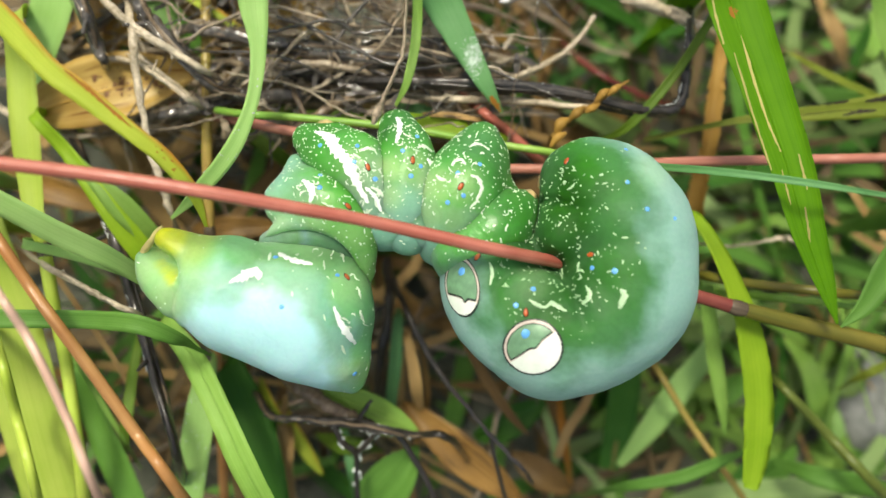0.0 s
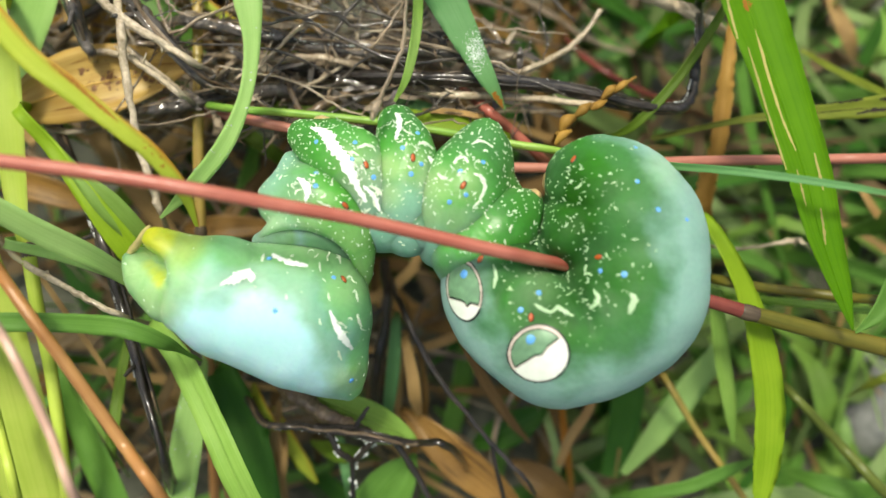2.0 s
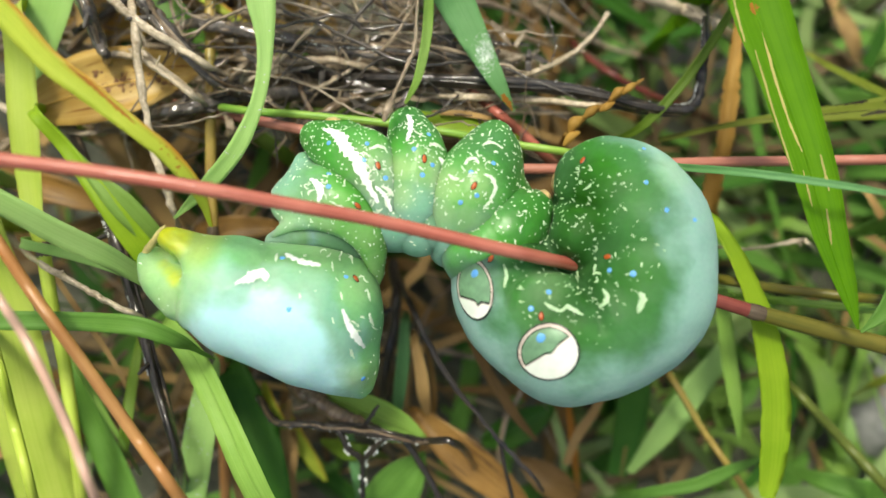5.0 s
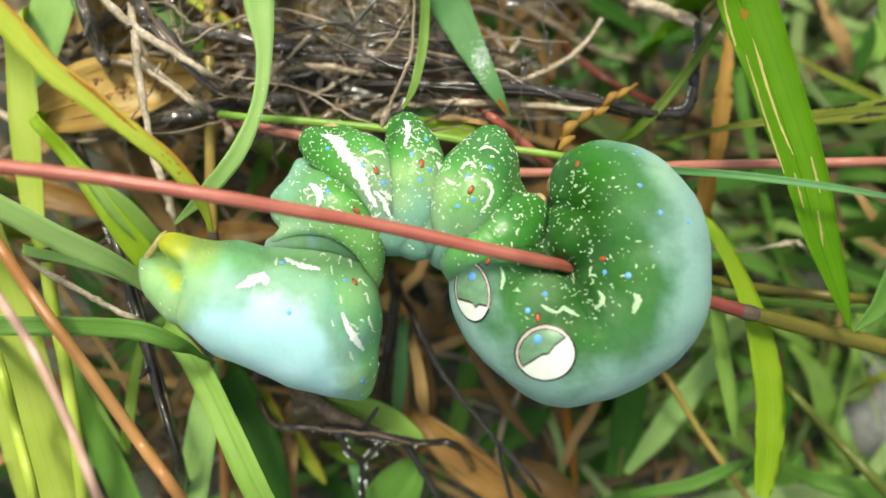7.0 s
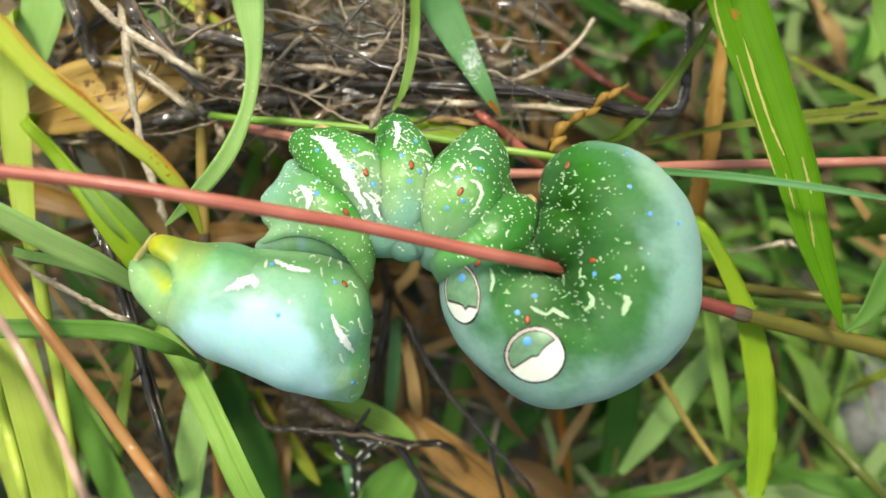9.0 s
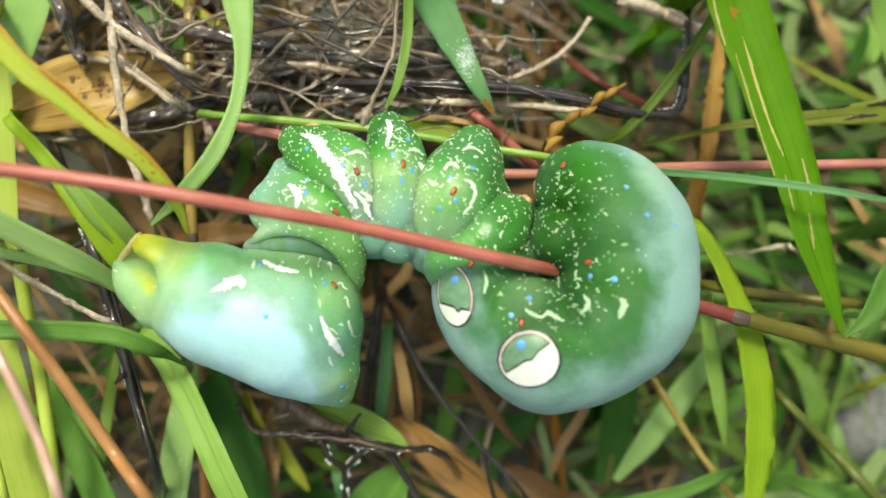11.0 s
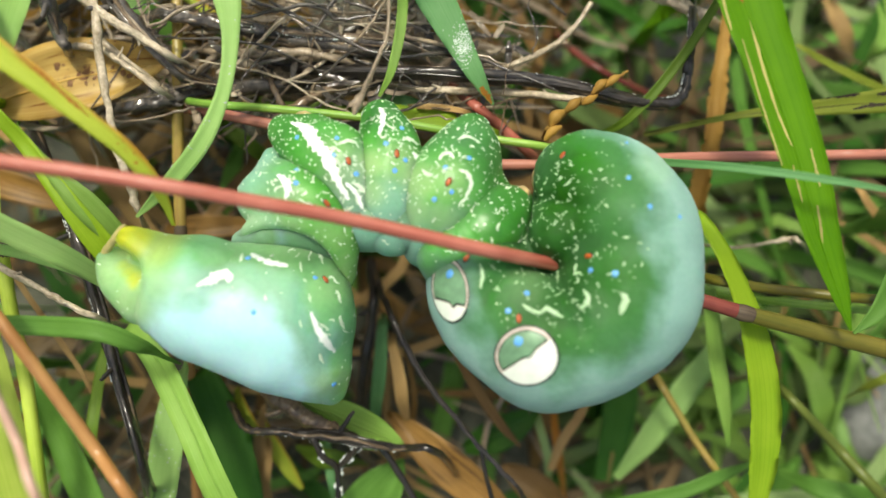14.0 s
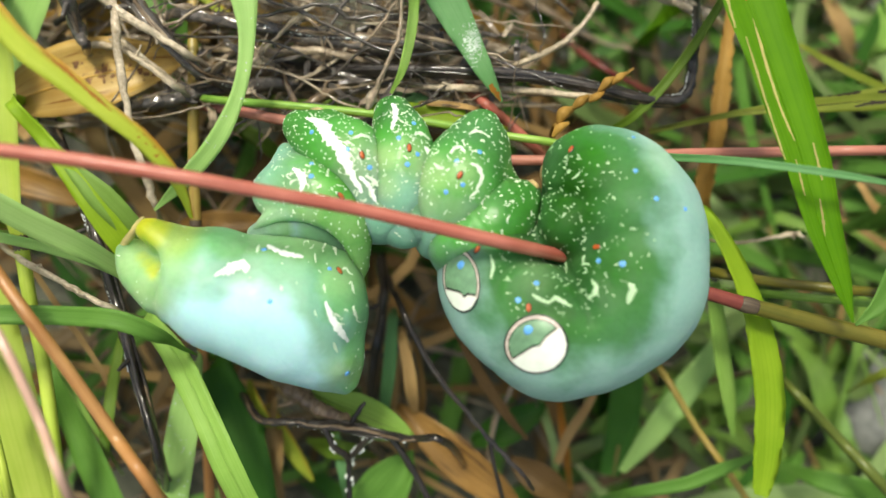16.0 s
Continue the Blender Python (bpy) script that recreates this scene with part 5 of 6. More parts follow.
W([(-24.07, 0.07, -26, 1.32), (-21.19, 4.37, -20, 1.85), (-20.27, 8.69, -20, 1.73), (-19.82, 12.69, -22, 0.5)], GREEN, "green blade in the shade behind the caterpillar", 0.2, droop=False)
W([(-14.81, 7.34, -26, 1.06), (-16.64, 9.44, -16, 1.41), (-19.61, 11.63, -15, 1.39), (-22.5, 13.83, -16, 0.47)], OLIVE, "olive-brown blade behind the caterpillar", 0.2, droop=False)
W([(-9.52, -30.35, -26, 1.19), (-8.91, -23.66, -15, 1.27), (-9.48, -20.5, -14, 1.14), (-9.95, -18.45, -15, 0.46)], BLUISH, "grey-green blade below the dark twig", 0.3, droop=False)
W([(17, -13.49, -20, 0.62), (15.28, -16.68, -19, 0.97), (13.45, -19.41, -19, 1.1), (12.38, -22.73, -20, 0.74)], STRAW, "pale dry stalk low in the grass", 0.4)
W([(-4.45, -6.71, -13, 0.9), (-4.67, -11.06, -12, 1.3), (-5.1, -14.72, -13, 1.1), (-5.4, -17.4, -16, 0.5)], BLUISH, "dull green blade in the shade", 0.3)
W([(-3.61, -8.4, -13, 0.79), (-2.89, -11.62, -12, 1.2), (-2.6, -14.2, -13, 1.2), (-2.3, -16.6, -16, 0.5)], STRAW, "pale brown dead blade in the shade", 0.3)
W([(2.08, -9.2, -15, 0.69), (4.4, -13.25, -15, 1.16), (6.71, -16.72, -15, 0.93), (8.85, -19.28, -16, 0.29)], RUST, "rust-brown dead blade below the caterpillar", 0.4)
W([(-16.86, -16.56, -17, 0.95), (-15.37, -19.53, -17, 1.54), (-13.89, -21.9, -17, 1.31), (-12.86, -23.98, -18, 0.36)], YELLOWING, "small yellowed blade near the soil", 0.3)
W([(42.31, 27.85, -12, 1.67), (43.14, 22.85, -12, 1.89), (44.26, 18.4, -12, 1.33), (45.98, 15.27, -13, 0.34)], LIGHT, "light green blade tip above a stone", 0.3)
W([(34.89, 19.76, -14, 0.34), (37.46, 18.33, -14, 0.69), (40.88, 16.62, -14, 0.8), (45.45, 14.62, -14, 0.69)], SPOTTED, "slender pale olive blade low in the grass", 0.4)
W([(41.96, 6.51, -16, 0.59), (43.72, 3.87, -16, 0.94), (46.36, 1.23, -16, 1.05), (50.81, -1.72, -17, 0.83)], STRAW, "dry pale blade low in the grass", 0.4)

W([(-18.87, -13.42, -16, 0.59), (-17.69, -14.59, -13, 1.24), (-16.57, -16.57, -13, 1.13), (-16.26, -20.27, -20, 0.31)], YELLOWING, "golden withered blade under the tail", 0.25, droop=False)
W([(-16.35, -17.67, -18, 0.42), (-15.56, -19.61, -15, 0.75), (-15.91, -23.08, -15, 0.81), (-19.20, -31.71, -28, 0.54)], STRAW, "pale tan stalk below the dark twig", 0.25, droop=False)
W([(-13.46, -19.78, -18, 0.48), (-10.51, -19.64, -14, 1.94), (-8.22, -19.93, -14, 1.48), (-6.41, -22.12, -20, 0.25)], OLIVE, "dull olive leaf tip below the dark twig", 0.25, droop=False)
W([(13.31, -16.09, -24, 0.39), (12.88, -18.42, -20, 0.86), (13.31, -21.50, -20, 0.86), (15.28, -28.33, -28, 0.34)], RUSTY, "reddish withered blade low in the grass", 0.25, droop=False)
W([(11.31, -16.46, -26, 0.53), (11.15, -17.81, -20, 0.86), (12.20, -22.12, -20, 0.86), (12.92, -29.69, -28, 0.54)], ASHEN, "pale grass blade low in the grass", 0.25, droop=False)
W([(23.92, -32.42, -30, 1.38), (30.11, -28.24, -24, 2.58), (39.80, -27.46, -24, 2.84), (52.26, -28.96, -30, 1.11)], ASHEN, "wide pale blade lying on the soil", 0.25, droop=False)
W([(14.94, -29.03, -26, 0.53), (18.04, -24.04, -14, 1.03), (23.13, -22.46, -12, 1.33), (27.02, -20.96, -12, 1.22), (31.18, -20.21, -14, 0.23)], GREEN, "slender green blade rising from the soil", 0.25, droop=False)
W([(36.10, -23.04, -20, 0.62), (38.44, -23.38, -16, 1.99), (43.13, -24.44, -16, 2.23), (55.27, -29.03, -26, 1.19)], GREEN, "green blade slanting over the soil", 0.25, droop=False)
W([(41.83, -14.97, -18, 0.36), (42.03, -12.96, -14, 0.86), (44.77, -11.65, -14, 0.91), (56.60, -10.51, -26, 0.53)], SPOTTED, "thin yellowish blade in the grass", 0.25, droop=False)
W([(41.89, -10.99, -30, 0.69), (42.71, -13.82, -26, 2.25), (44.03, -18.45, -26, 2.64), (47.42, -24.82, -30, 0.69)], LIGHT, "light green blade behind a torn one", 0.25, droop=False)
W([(47.32, -17.24, -34, 0.72), (46.87, -19.98, -30, 2.76), (48.11, -23.43, -30, 2.35), (51.64, -28.06, -34, 0.43)], PALE, "whitish green blade deep in the grass", 0.25, droop=False)
W([(25.30, -8.23, -30, 0.69), (29.49, -9.85, -26, 2.38), (34.78, -7.87, -26, 1.98), (42.09, -6.99, -32, 0.71)], DULL, "dull green blade deep in the grass", 0.25, droop=False)
W([(48.85, 27.20, -24, 0.52), (46.04, 22.30, -18, 1.56), (44.84, 19.90, -18, 1.20), (46.26, 19.45, -24, 0.32)], LIGHT, "light green blade beside the broad one", 0.25, droop=False)
W([(47.32, 33.25, -34, 1.01), (46.39, 27.12, -28, 2.03), (47.74, 23.73, -28, 1.76), (51.64, 21.71, -34, 0.43)], STRAW, "cream dry blade deep behind the broad one", 0.25, droop=False)
W([(41.20, 26.34, -30, 0.41), (41.74, 18.80, -24, 0.90), (46.26, 13.63, -24, 1.03), (54.81, 9.96, -32, 0.42)], DULL, "dull blade behind the broad one", 0.25, droop=False)

# ---- dead leaves and green leaves ----
weeds = np.random.default_rng(41)
for n in range(22):
    foot = np.array([weeds.uniform(33, 56), weeds.uniform(-33, -9), weeds.uniform(-37, -31)])
    way, long = weeds.uniform(0, 2 * math.pi), weeds.uniform(4.0, 7.5)
    tip = foot + long * np.array([math.cos(way), math.sin(way), weeds.uniform(0.1, 0.5)])
    broad_leaf(tuple(tip), tuple(foot), long * weeds.uniform(0.45, 0.62), (GREEN, LIGHT, DULL, LIGHT)[n % 4], "soft green weed leaf near the soil", group="weed leaves", cup=0.3, bend=0.16)
brown = broad_leaf((-22.88, 16.58, -8.5), (-39.41, 12.5, -8.5), 6.4, DEAD_LEAF, "brown dead leaf with dark spots on the litter", name="dead_leaf", group="dead leaves")
on_blade_specks(brown, -28.87, 15.3, 3.2, 1.6, 90, BLOTCH_RUST, "spots", "dark brown spots")
on_blade_specks(brown, -28.9, 14.9, 4.2, 1.1, 24, BLOTCH_RUST, "rotten_patch", "rust-brown rotten patch", (0.14, 0.42))
broad_leaf((-34.9, 4.2, -19), (-48.32, 8.37, -19), 3.0, LEAF_ORANGE, "orange-brown dead leaf in the litter", name="dead_leaf", group="dead leaves")
broad_leaf((-11.66, 22.21, -16), (-20.75, 26.72, -16), 4.6, DEAD_LEAF, "golden-brown dead leaf under the twigs", name="dead_leaf", group="dead leaves")
broad_leaf((-26.95, 24.99, -17), (-36.3, 22.3, -18), 4.0, DEAD_LEAF, "golden-brown dead leaf under the twigs", name="dead_leaf", group="dead leaves")
broad_leaf((-17.07, 2.46, -18), (-26.69, 2.16, -18), 2.4, LEAF_ORANGE, "tan dead leaf behind the caterpillar", name="dead_leaf", group="dead leaves")
broad_leaf((-4.2, -16.0, -17), (8.2, -26.4, -17), 3.8, LEAF_ORANGE, "orange-brown dead leaf on the soil", name="dead_leaf", group="dead leaves")
broad_leaf((-2.4, -17.5, -9.5), (-11.6, -13.3, -9), 3.6, LIGHT, "mid-green leaf under a dark twig", group="leaves", cup=0.05, bend=0.03)
broad_leaf((-2.59, -19.78, -13), (-8.33, -27.13, -15), 4.8, GREEN, "bright green rounded leaf", group="leaves")

broad_leaf((11.15, -16.57, -20), (3.49, -20.83, -21), 3.6, DEEP, "dark green leaf in the shade", group="leaves")
broad_leaf((7.64, -22.66, -22), (14.26, -27.08, -22), 3.4, RUST, "rust-brown dead leaf on the soil", name="dead_leaf", group="dead leaves")

# ---- twigs and sticks ----
T = twig
stick = T([(-42.14, 16.08, -20, 0.62), (-33.39, 8.86, -7, 0.5), (-29.5, 1.56, -5, 0.5), (-27.28, -4.95, -4.5, 0.5), (-25.28, -11.94, -4.5, 0.52), (-23.81, -19.87, -6, 0.5), (-32.69, -36.01, -36, 0.88)], BLACK_BARK, "wet black stick standing in the grass")
on_blade_drops(stick, 300, 21, DEW_GLINT, "dew", "tiny whitish water beads, their glint in the colour", (0.06, 0.14), lift=0.06, toward=(-0.75, -0.2, 0.25))
T([(-41.03, 30.87, -20, 0.86), (-31.93, 21.87, -4, 0.6), (-30.58, 18.04, -4.5, 0.55), (-30.15, 16.66, -5, 0.35), (-34.22, 17.05, -16, 0.29)], WET_BARK, "wet black stick end")
T([(-31.25, 27.85, -12, 0.33), (-26.96, 19.58, -3, 0.34), (-26.42, 15.19, -3, 0.32), (-25.69, 9.65, -3.5, 0.3), (-24.5, 5.01, -4, 0.3), (-24.93, 2.16, -8, 0.26), (-33.43, -2.14, -36, 0.37)], PALE_BARK, "thin greyish dry twig", ([(-27.38, 17.42, -5, 0.3), (-24.87, 15.4, -5, 0.25), (-22.17, 13.33, -6, 0.2)], [(-27.79, 16.91, -6, 0.31), (-30.79, 17.42, -7, 0.31), (-36.46, 17.26, -10, 0.27)]))
T([(-37.92, 29.18, -14, 0.34), (-30.23, 22.51, -3, 0.29), (-26.61, 19.19, -2.5, 0.31), (-23.39, 17.14, -3, 0.29), (-20.64, 15.63, -6, 0.26), (-22.65, 18.1, -34, 0.29)], PALE_BARK, "pale straight twig over wet sticks")
T([(-28.98, 17.94, -7, 0.26), (-26.23, 16.02, -4, 0.25), (-24, 14.43, -4, 0.25), (-21.75, 12.74, -5, 0.25), (-25.16, 14.24, -30, 0.28)], PALE_BARK, "thin pale twig over a dead leaf")
T([(-34.13, 13.92, -20, 0.49), (-26.39, 12.23, -7, 0.52), (-22.85, 12.82, -6.5, 0.62), (-18.62, 13.99, -8, 0.58), (-11.95, 14.56, -9, 0.48), (-6.06, 20.27, -34, 0.58)], WET_BARK, "wet dark stick beside a dead leaf")
T([(-28.21, 21.76, -14, 0.46), (-23.02, 20.17, -7, 0.47), (-18.73, 19.51, -6.5, 0.51), (-14.62, 18.48, -6.5, 0.46), (-9.54, 17.68, -7, 0.47), (-3.41, 17.23, -9, 0.43), (2.49, 21.5, -30, 0.48)], WET_BARK, "flattened wet stick across the litter")
T([(-20.48, 17.66, -9, 0.32), (-15.13, 16.62, -6.5, 0.33), (-11.01, 16.93, -6.5, 0.33), (-7.47, 16.23, -7, 0.31), (-2.45, 16.18, -12, 0.28)], GREY_BARK, "knobbly grey twig across the litter")
T([(-22.62, 13.39, -9, 0.21), (-20.17, 15.09, -7, 0.23), (-18.35, 16.64, -7, 0.23), (-16.99, 19.26, -10, 0.22)], GREY_BARK, "thin grey twig in the litter")
T([(-21.64, 10.34, -14, 0.51), (-19.8, 10.68, -7, 0.47), (-20.11, 11.98, -7, 0.36), (-21.25, 13.73, -8, 0.32), (-24.21, 17.19, -14, 0.29)], GREY_BARK, "grey twig end with a knob")
black_twig = T([(27.11, 30.87, -20, 0.43), (22.44, 19.61, -6.5, 0.36), (22.13, 16.01, -6.5, 0.36), (21.56, 13.33, -6.5, 0.41), (19.72, 12.47, -6, 0.51), (15.52, 12.93, -5.5, 0.56), (9.94, 14.15, -5.5, 0.56), (3.35, 14.76, -5.5, 0.56), (-6.95, 15.5, -7, 0.52), (-18.57, 17.85, -12, 0.44), (-38.52, 27.48, -34, 0.58)], BLACK_BARK, "long wet black twig bent at its end", stubs=False)
on_blade_drops(black_twig, 200, 28, DEW_GLINT, "dew", "tiny whitish water beads, their glint in the colour", (0.05, 0.12), lift=0.08)
T([(-8.87, 17.93, -20, 0.37), (-1.24, 13.95, -7, 0.31), (6.23, 13.54, -6.5, 0.31), (14.31, 12.91, -7, 0.26), (24.23, 17.38, -34, 0.29)], PALE_BARK, "pale bare twig across the litter")
T([(5.48, 20.27, -34, 0.43), (6.27, 15.6, -7, 0.29), (9.9, 17.26, -7, 0.29), (12.23, 18.97, -7, 0.26), (13.89, 21.41, -7, 0.23)], PALE_BARK, "pale curved end of a bare twig")
heap_stick = T([(-35.67, 30.87, -20, 0.8), (-26.98, 21.87, -4, 0.55), (-25.3, 19.73, -3.5, 0.64), (-22.02, 16.02, -4, 0.55), (-19.62, 14.1, -6, 0.41), (-15.07, 14.33, -14, 0.46), (-10.39, 16.3, -34, 0.58)], WET_BARK, "thick wet dark stick in the litter")
# pale beads added for the small wet glints on the heaped sticks
on_blade_drops(heap_stick, 200, 22, DEW_GLINT, "dew", "tiny whitish water beads, their glint in the colour", (0.05, 0.13), lift=0.1)
long_stick = T([(-32.75, 29.64, -34, 0.79), (-18.62, 19.93, -8, 0.63), (-11.61, 18.3, -7, 0.62), (-4.35, 17.78, -7, 0.57), (3.52, 17.55, -9, 0.48), (10.53, 23.15, -34, 0.58)], WET_BARK, "wet dark stick in the litter")
on_blade_drops(long_stick, 200, 23, DEW_GLINT, "dew", "tiny whitish water beads, their glint in the colour", (0.05, 0.13), lift=0.1)
T([(-17.69, 16.4, -13, 0.39), (-12.45, 16.74, -12, 0.39), (-8.01, 17.85, -12, 0.39), (-1.35, 19.22, -13, 0.34), (5.25, 26.34, -30, 0.35)], GREY_BARK, "grey twig in the litter")
T([(-19.04, 34.69, -34, 0.43), (-13.65, 24.04, -14, 0.34), (-13.07, 21.47, -13, 0.34)], PALE_BARK, "short pale stalk in the litter")
T([(-14.3, 9.87, -5, 0.45), (-11.44, 12.06, -6, 0.41), (-7.57, 14.52, -8, 0.37), (-3.56, 16.74, -12, 0.33), (1.15, 23.87, -34, 0.36)], BROWN_BARK, "knotty brown twig beside the feet", ([(-12.21, 11.55, -6, 0.31), (-13.23, 13.59, -6, 0.26), (-13.79, 15.09, -7, 0.21)],))
T([(-17.36, -11.36, -14, 0.46), (-13.82, -12.96, -9, 0.59), (-11.52, -14.04, -8, 0.68), (-9.15, -15.36, -8, 0.63), (-7.15, -16.75, -9, 0.48), (-6.07, -23.20, -24, 0.45)], BROWN_BARK, "rotten brown stick under the tail")
bottom_twig = T([(-19.64, -13.08, -14, 0.40), (-17.42, -14.66, -10, 0.38), (-15.88, -15.62, -8, 0.32), (-13.69, -15.55, -7, 0.31), (-11.61, -15.71, -7, 0.36), (-9.54, -15.92, -7, 0.47), (-7.47, -16.12, -7, 0.52), (-4.87, -16.74, -7, 0.41), (-2.31, -17.30, -8, 0.26), (0.84, -17.93, -8, 0.32), (5.48, -30.22, -34, 0.36)], BLACK_BARK, "wet dark twig with beaded forked shoots",
  ([(-7.67, -15.60, -7, 0.26), (-7.00, -14.46, -6.5, 0.21), (-6.48, -13.74, -6.5, 0.15)],
   [(-10.16, -16.02, -7, 0.31), (-9.26, -18.09, -8, 0.32), (-8.22, -19.36, -9, 0.32), (-8.22, -22.13, -10, 0.27), (-8.23, -25.17, -11, 0.27)],
   [(-6.01, -16.64, -7, 0.31), (-7.05, -18.04, -8, 0.32), (-8.16, -19.31, -9, 0.27)],
   [(-4.42, -17.04, -8, 0.32), (-2.61, -19.95, -9, 0.32), (-0.49, -24.29, -10, 0.32)]))
on_blade_drops(bottom_twig, 70, 27, DEW_GLINT, "dew", "tiny whitish water beads, their glint in the colour", (0.06, 0.16))
for shoot in [o for o in bottom_twig.children if o.name.startswith("side_shoot")][1:3]:
    on_blade_drops(shoot, 16, 31, DEW_GLINT, "dew", "row of hanging water beads", (0.16, 0.34))
T([(-5.79, -2.4, -20, 0.37), (-3.68, -5.28, -9, 0.27), (-1, -10.47, -8, 0.26), (2.42, -14.94, -8, 0.24), (5.05, -18.09, -8, 0.24), (7.42, -20.46, -8, 0.21), (8.43, -22.14, -9, 0.21)], BLACK_BARK, "thin dark forked twig", ([(4.42, -17.2, -8, 0.21), (5.01, -20.22, -9, 0.21), (6.36, -25.17, -11, 0.22)],))
T([(-5.95, -1.14, -18, 0.54), (-5.37, -5.65, -14, 0.57), (-6.28, -11.36, -14, 0.51), (-7.39, -18.42, -20, 0.43)], BLACK_BARK, "dark stick in the shade below the caterpillar")
T([(15.77, 30.25, -20, 0.55), (17.64, 24.18, -10, 0.54), (21.42, 22.67, -10, 0.54), (24.94, 21.04, -10, 0.49), (39.38, 23.87, -34, 0.58)], PALE_BARK, "pale dry stick in the grass")
T([(-43.49, 14.12, -10, 0.38), (-39.69, 12.06, -9, 0.37), (-35.95, 10.99, -9, 0.32), (-32.22, 10.72, -9, 0.32), (-38.29, 14.93, -30, 0.35)], PALE_BARK, "pale bent twig over dead leaves", ([(-32.75, 10.72, -9, 0.21), (-32.65, 12.06, -9, 0.21), (-32.97, 13.12, -9, 0.16)],))
T([(-43.63, 1.2, -14, 0.34), (-35.41, -1.04, -4, 0.3), (-32.18, -2.47, -2.5, 0.29), (-29.27, -4.17, -2.5, 0.31), (-26.77, -5.61, -3.5, 0.25), (-27.47, -7.17, -12, 0.22)], PALE_BARK, "pale twig in the grass")
T([(-2.93, 22.96, 1, 0.18), (-2.98, 18.98, 2, 0.15), (-3.19, 15.56, 3, 0.15), (-4.1, 12.68, 4, 0.15), (-4.84, 10.84, 4.5, 0.16)], GREY_BARK, "dry stalk with a withered flower head", ([(-4.67, 11.19, 4.5, 0.17), (-4.97, 10.41, 5, 0.39), (-5.14, 9.89, 5, 0.3), (-5.31, 9.46, 5, 0.13)],), name="dry_flower_stalk")
T([(16.26, 14.83, -4, 0.10), (15.42, 14.18, -4, 0.15), (14.43, 13.54, -4, 0.20), (13.19, 12.64, -4, 0.20), (11.70, 11.75, -4, 0.20), (10.46, 10.66, -4, 0.20), (9.75, 9.90, -7, 0.21), (13.89, 12.37, -30, 0.28)], ORANGE, "tan seed stalk with papery pods",
  ([(15.57, 14.34, -3.6, 0.10), (14.94, 13.91, -3.4, 0.34), (14.29, 13.36, -3.6, 0.15)], [(14.49, 13.95, -3.6, 0.10), (13.91, 13.51, -3.4, 0.39), (13.26, 12.77, -3.6, 0.15)], [(13.70, 12.67, -3.6, 0.10), (12.97, 12.24, -3.4, 0.34), (12.42, 11.88, -3.6, 0.10)], [(12.37, 12.47, -3.6, 0.10), (11.65, 11.84, -3.4, 0.44), (11.04, 11.29, -3.6, 0.15)], [(11.04, 11.39, -3.6, 0.15), (10.22, 10.86, -3.4, 0.54), (9.86, 10.01, -3.6, 0.20)], [(10.74, 10.10, -3.6, 0.15), (9.93, 9.68, -3.4, 0.39), (9.36, 8.92, -3.6, 0.15)]), name="seed_stalk", rough=0.05)

T([(28.76, 0.76, -30, 0.2), (25.21, 0.43, -10, 0.13), (27.91, 0.27, -10, 0.13), (30.62, 0.7, -10, 0.16), (32.51, 1.03, -10, 0.28), (33.59, 0.7, -10, 0.18), (44.31, -0.28, -30, 0.14)], PALE_BARK, "thin pale knotty twig in the grass")

# ---- litter and low grass behind everything ----
def strewn(name, label, count, seed, mat, area, depth, long, wide, category):
    """Many thin blades or sticks, lying and leaning at random, as one mesh."""
    rng = np.random.default_rng(seed)
    pieces, uvs = [], []
    for _ in range(count):
        x, y, z = rng.uniform(area[0], area[2]), rng.uniform(area[1], area[3]), rng.uniform(*depth)
        an, l, w = rng.uniform(0, 2 * math.pi), rng.uniform(*long), rng.uniform(*wide)
        d = np.array([math.cos(an), math.sin(an), rng.normal(0, 0.25)])
        b = rng.normal(0, 0.12, 3) * l
        rows = [(*(np.array([x, y, z]) - d * l / 2), w * 0.6), (*(np.array([x, y, z]) + b), w), (*(np.array([x, y, z]) + d * l / 2), w * 0.15)]
        if category == "grass":
            v, f, u, _ = ribbon(rows, 0.25, 0.06, (rng.uniform(-50, 50), rng.uniform(-50, 50)), 4)
        else:
            v, f, u = tube(rows, 6, 4, 0.12, int(rng.integers(1e6)))
        pieces.append(([tuple(q) for q in v], f))
        uvs += [(a + rng.random(), c) for a, c in u]
    v, f = joined(pieces)
    tagged(part(name, v, f, mat, None, label, uv=uvs), label, category, kind="stuff")


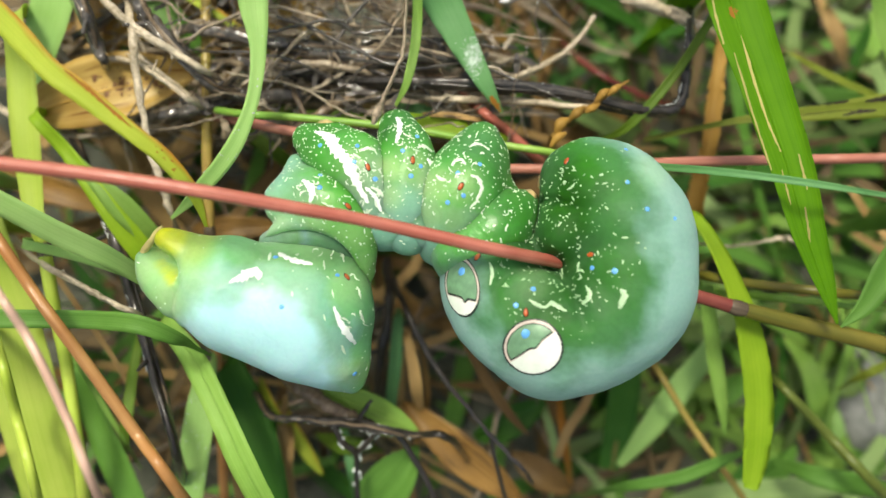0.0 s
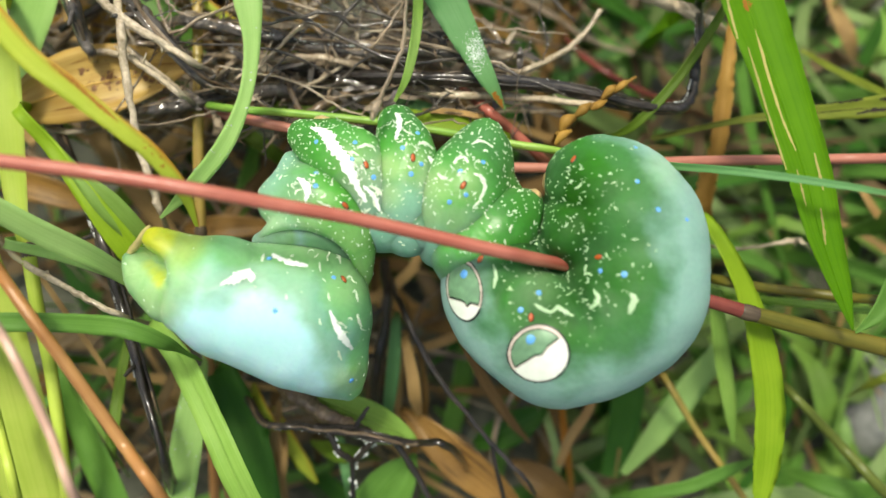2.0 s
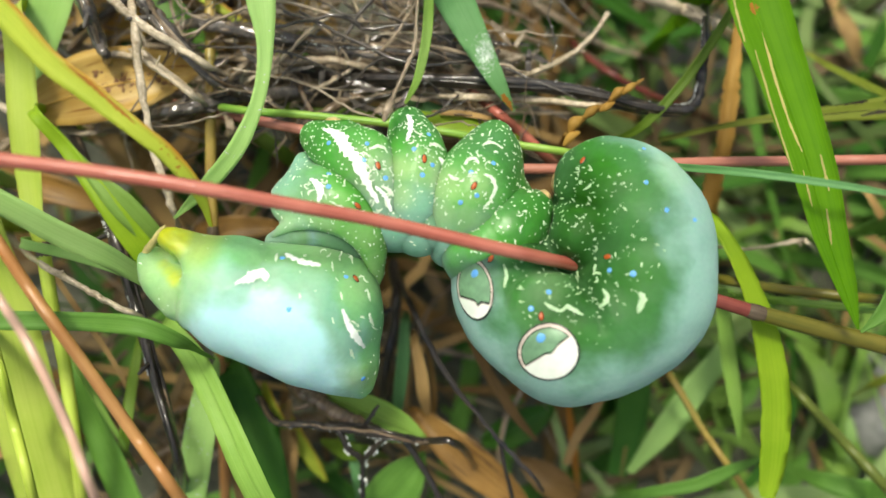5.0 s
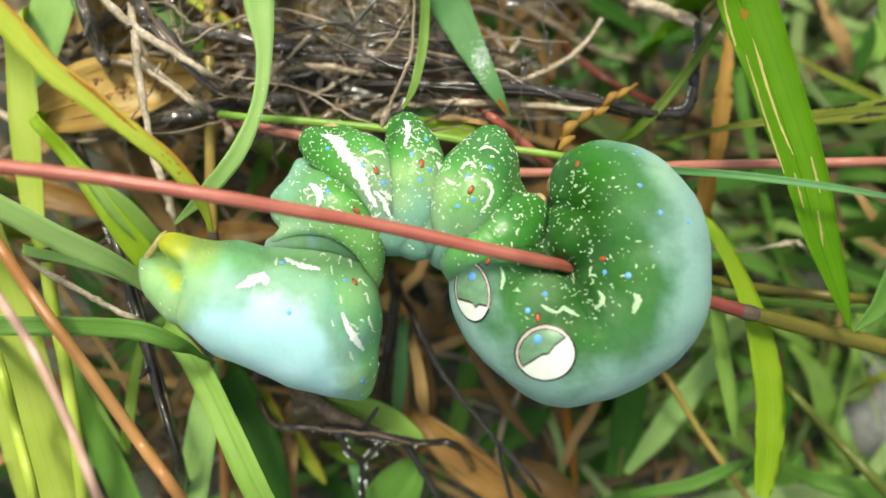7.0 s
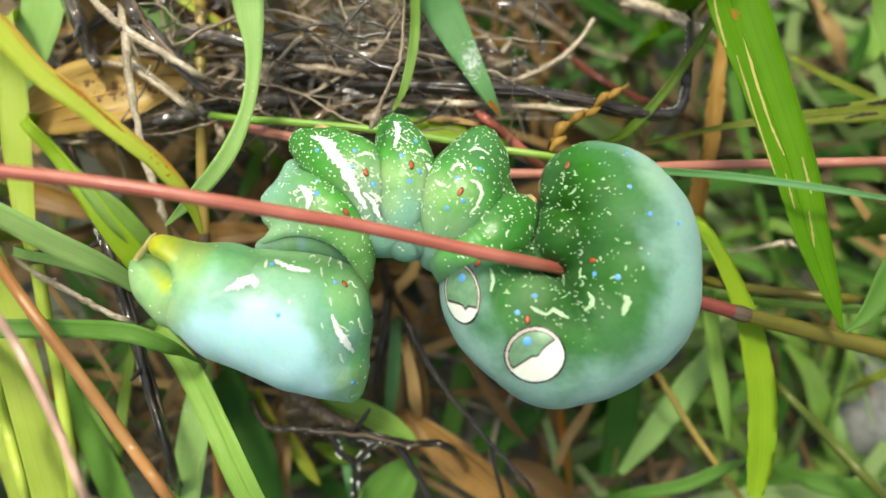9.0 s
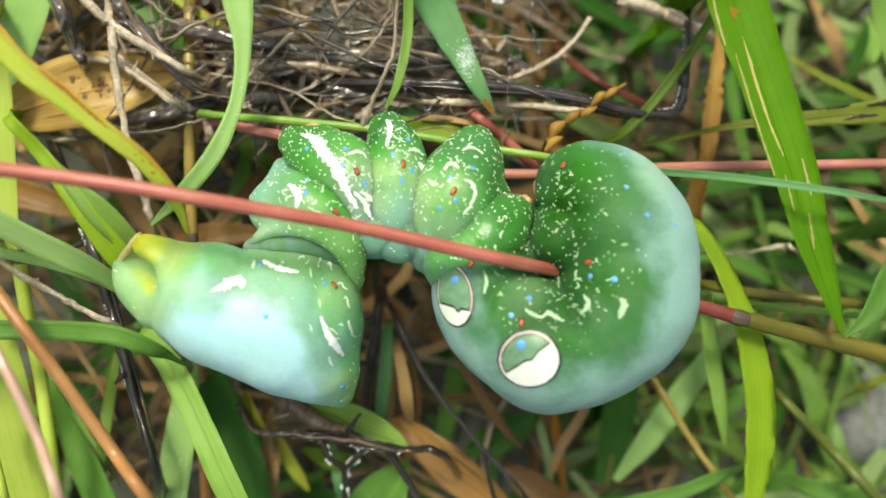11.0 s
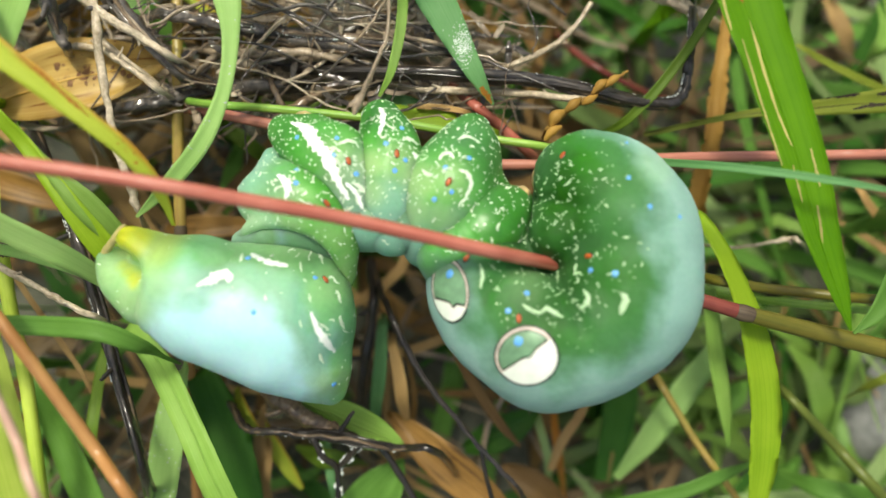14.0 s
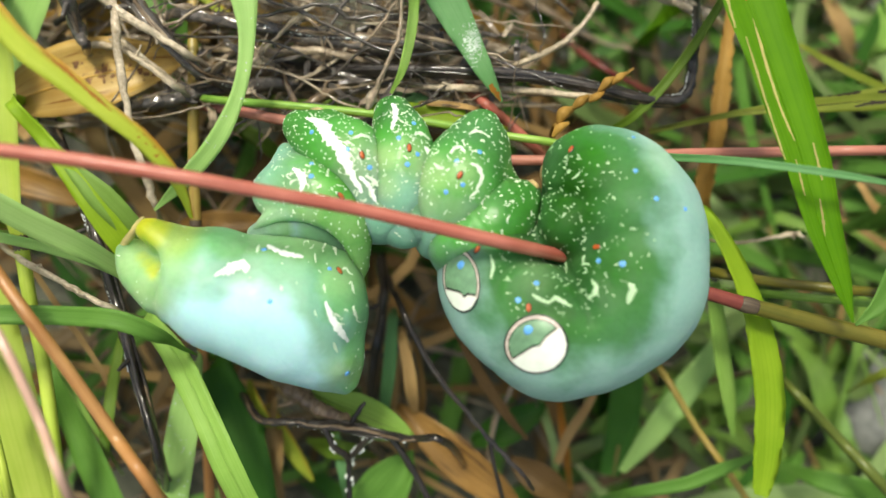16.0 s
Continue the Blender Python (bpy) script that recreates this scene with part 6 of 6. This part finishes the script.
def scatter(label, count, seed, mats, area, depth, long, wide, flat, slope=0.25, name="twig"):
    """Single twigs or straws strewn over the litter, each a thing of its own."""
    rng = np.random.default_rng(seed)
    for n in range(count):
        x, y, z = rng.uniform(area[0], area[2]), rng.uniform(area[1], area[3]), rng.uniform(*depth)
        an, l, w = rng.normal(0, slope) * math.pi + area[4], rng.uniform(*long), rng.uniform(*wide)
        d = np.array([math.cos(an), math.sin(an), rng.normal(0, 0.12)])
        c, b = np.array([x, y, z]), rng.normal(0, 0.06, 3) * l
        rows = [(*(c - d * l / 2), w * 0.8), (*(c - d * l * 0.15 + b), w), (*(c + d * l * 0.2 - b * 0.5), w * 0.9), (*(c + d * l / 2), w * 0.4)]
        ob = thing(name, label, name, label)
        if flat:
            v, f, u, _ = ribbon(rows, 0.3, 0.06, (rng.uniform(-40, 40), rng.uniform(-40, 40)), 5)
            part("blade", v, f, mats[n % len(mats)], ob, uv=u)
        else:
            q = spline(rows, 6)
            q[:, :3] += rng.normal(0, 0.07, (len(q), 3))
            v, f, u = tube(q, 7, 1, 0.14, n)
            part("branch", v, f, mats[n % len(mats)], ob, uv=u)
            a, e = q[len(q) // 3], q[len(q) // 3, :3] + (d + rng.normal(0, 0.5, 3)) * l * 0.18
            v, f, u = tube([(*a[:3], w * 0.5), (*((a[:3] + e) / 2 + rng.normal(0, 0.2, 3)), w * 0.42), (*e, w * 0.2)], 6, 3, 0.1, n)
            part("side_shoot", v, f, mats[n % len(mats)], ob, uv=u)
            # wet twigs get pale beads in place of specular glints
            if mats[n % len(mats)] == WET_BARK and z > -16:
                on_blade_drops(ob, 18, n, DEW_GLINT, "dew", "tiny whitish water beads, their glint in the colour", (0.04, 0.09))


strewn("low_grass", "dull green grass deep behind", 46, 11, DULL, (14, -40, 80, 40), (-42, -30), (20, 55), (1.0, 3.2), "grass")
strewn("low_grass", "green grass deep behind", 44, 34, GREEN, (16, -40, 80, 40), (-42, -30), (20, 50), (1.2, 3.4), "grass")
strewn("low_grass", "ashen pale grass deep behind", 34, 12, ASHEN, (14, -40, 80, 40), (-41, -28), (14, 45), (0.6, 2.6), "grass")
strewn("low_grass", "light green grass low among the weeds", 40, 38, LIGHT, (18, -45, 60, -2), (-38, -29), (8, 30), (1.2, 3.2), "grass")
strewn("low_grass", "dark green grass deep behind", 70, 13, DEEP, (-70, -45, 80, 45), (-42, -32), (20, 55), (1.2, 3.4), "grass")
strewn("low_grass", "green grass low on the soil", 16, 18, GREEN, (-60, -45, 10, -5), (-40, -26), (20, 50), (1.5, 4), "grass")
strewn("litter", "brown rotting straw and leaf bits on the soil", 200, 19, LITTER, (-70, -45, 26, 45), (-42, -28), (8, 30), (0.5, 2.2), "grass")
strewn("litter", "rust-brown leaf bits on the soil", 120, 20, RUST, (-70, -45, 22, 45), (-42, -28), (6, 20), (1.0, 4.0), "grass")
strewn("litter", "brown straw and leaf bits among the grass", 70, 36, LITTER, (20, 2, 80, 45), (-42, -28), (8, 30), (0.5, 2.2), "grass")
strewn("litter", "pale straw bits on the soil", 60, 35, STRAW, (-40, -45, 80, 45), (-40, -26), (8, 34), (0.3, 1.1), "grass")
scatter("wet dark twig heaped in the litter", 60, 15, (WET_BARK, BROWN_BARK, GREY_BARK, GREY_BARK), (-44, 14, 4, 36, 0.0), (-20, -9), (12, 34), (0.2, 0.45), False, 0.12)
scatter("thin brown twig in the litter", 40, 16, (BROWN_BARK, GREY_BARK), (-44, -28, 14, 34, 0.0), (-30, -18), (10, 32), (0.12, 0.3), False, 0.3)
scatter("thin pale bare twig in the litter", 62, 17, (GREY_BARK, PALE_BARK), (-38, 13, 2, 36, 0.0), (-18, -9), (10, 30), (0.1, 0.2), False, 0.2)
scatter("fine bare twig across the litter", 44, 26, (GREY_BARK, WET_BARK, PALE_BARK, WET_BARK), (-15, 11, 0, 32, -0.15), (-9, -4.5), (8, 26), (0.09, 0.2), False, 0.17)
scatter("hair-thin broken twig on the litter", 60, 51, (WET_BARK, GREY_BARK, BROWN_BARK), (-26, 11, 9, 23, 0.1), (-8.5, -5), (4, 13), (0.05, 0.11), False, 0.3)
scatter("grey flake of wet bark on the litter", 70, 52, (GREY_BARK, WET_BARK, WET_BARK, PALE_BARK), (-26, 12, 8, 24, 0.1), (-9, -6), (1.2, 4.0), (0.3, 0.8), True, 0.35, "bark_flake")
scatter("pale beige straw under the twigs", 22, 29, (STRAW, ORANGE, STRAW), (-44, 10, -6, 34, 0.2), (-24, -14), (14, 36), (0.8, 2.2), True, 0.3, "straw")
scatter("dry tan straw in the litter", 30, 14, (STRAW, LITTER, RUST), (-50, -34, 14, 34, 0.6), (-32, -18), (12, 40), (0.5, 1.5), True, 0.4, "straw")


def motions():
    """Nothing moves here but the camera, which is keyed above."""


motions()
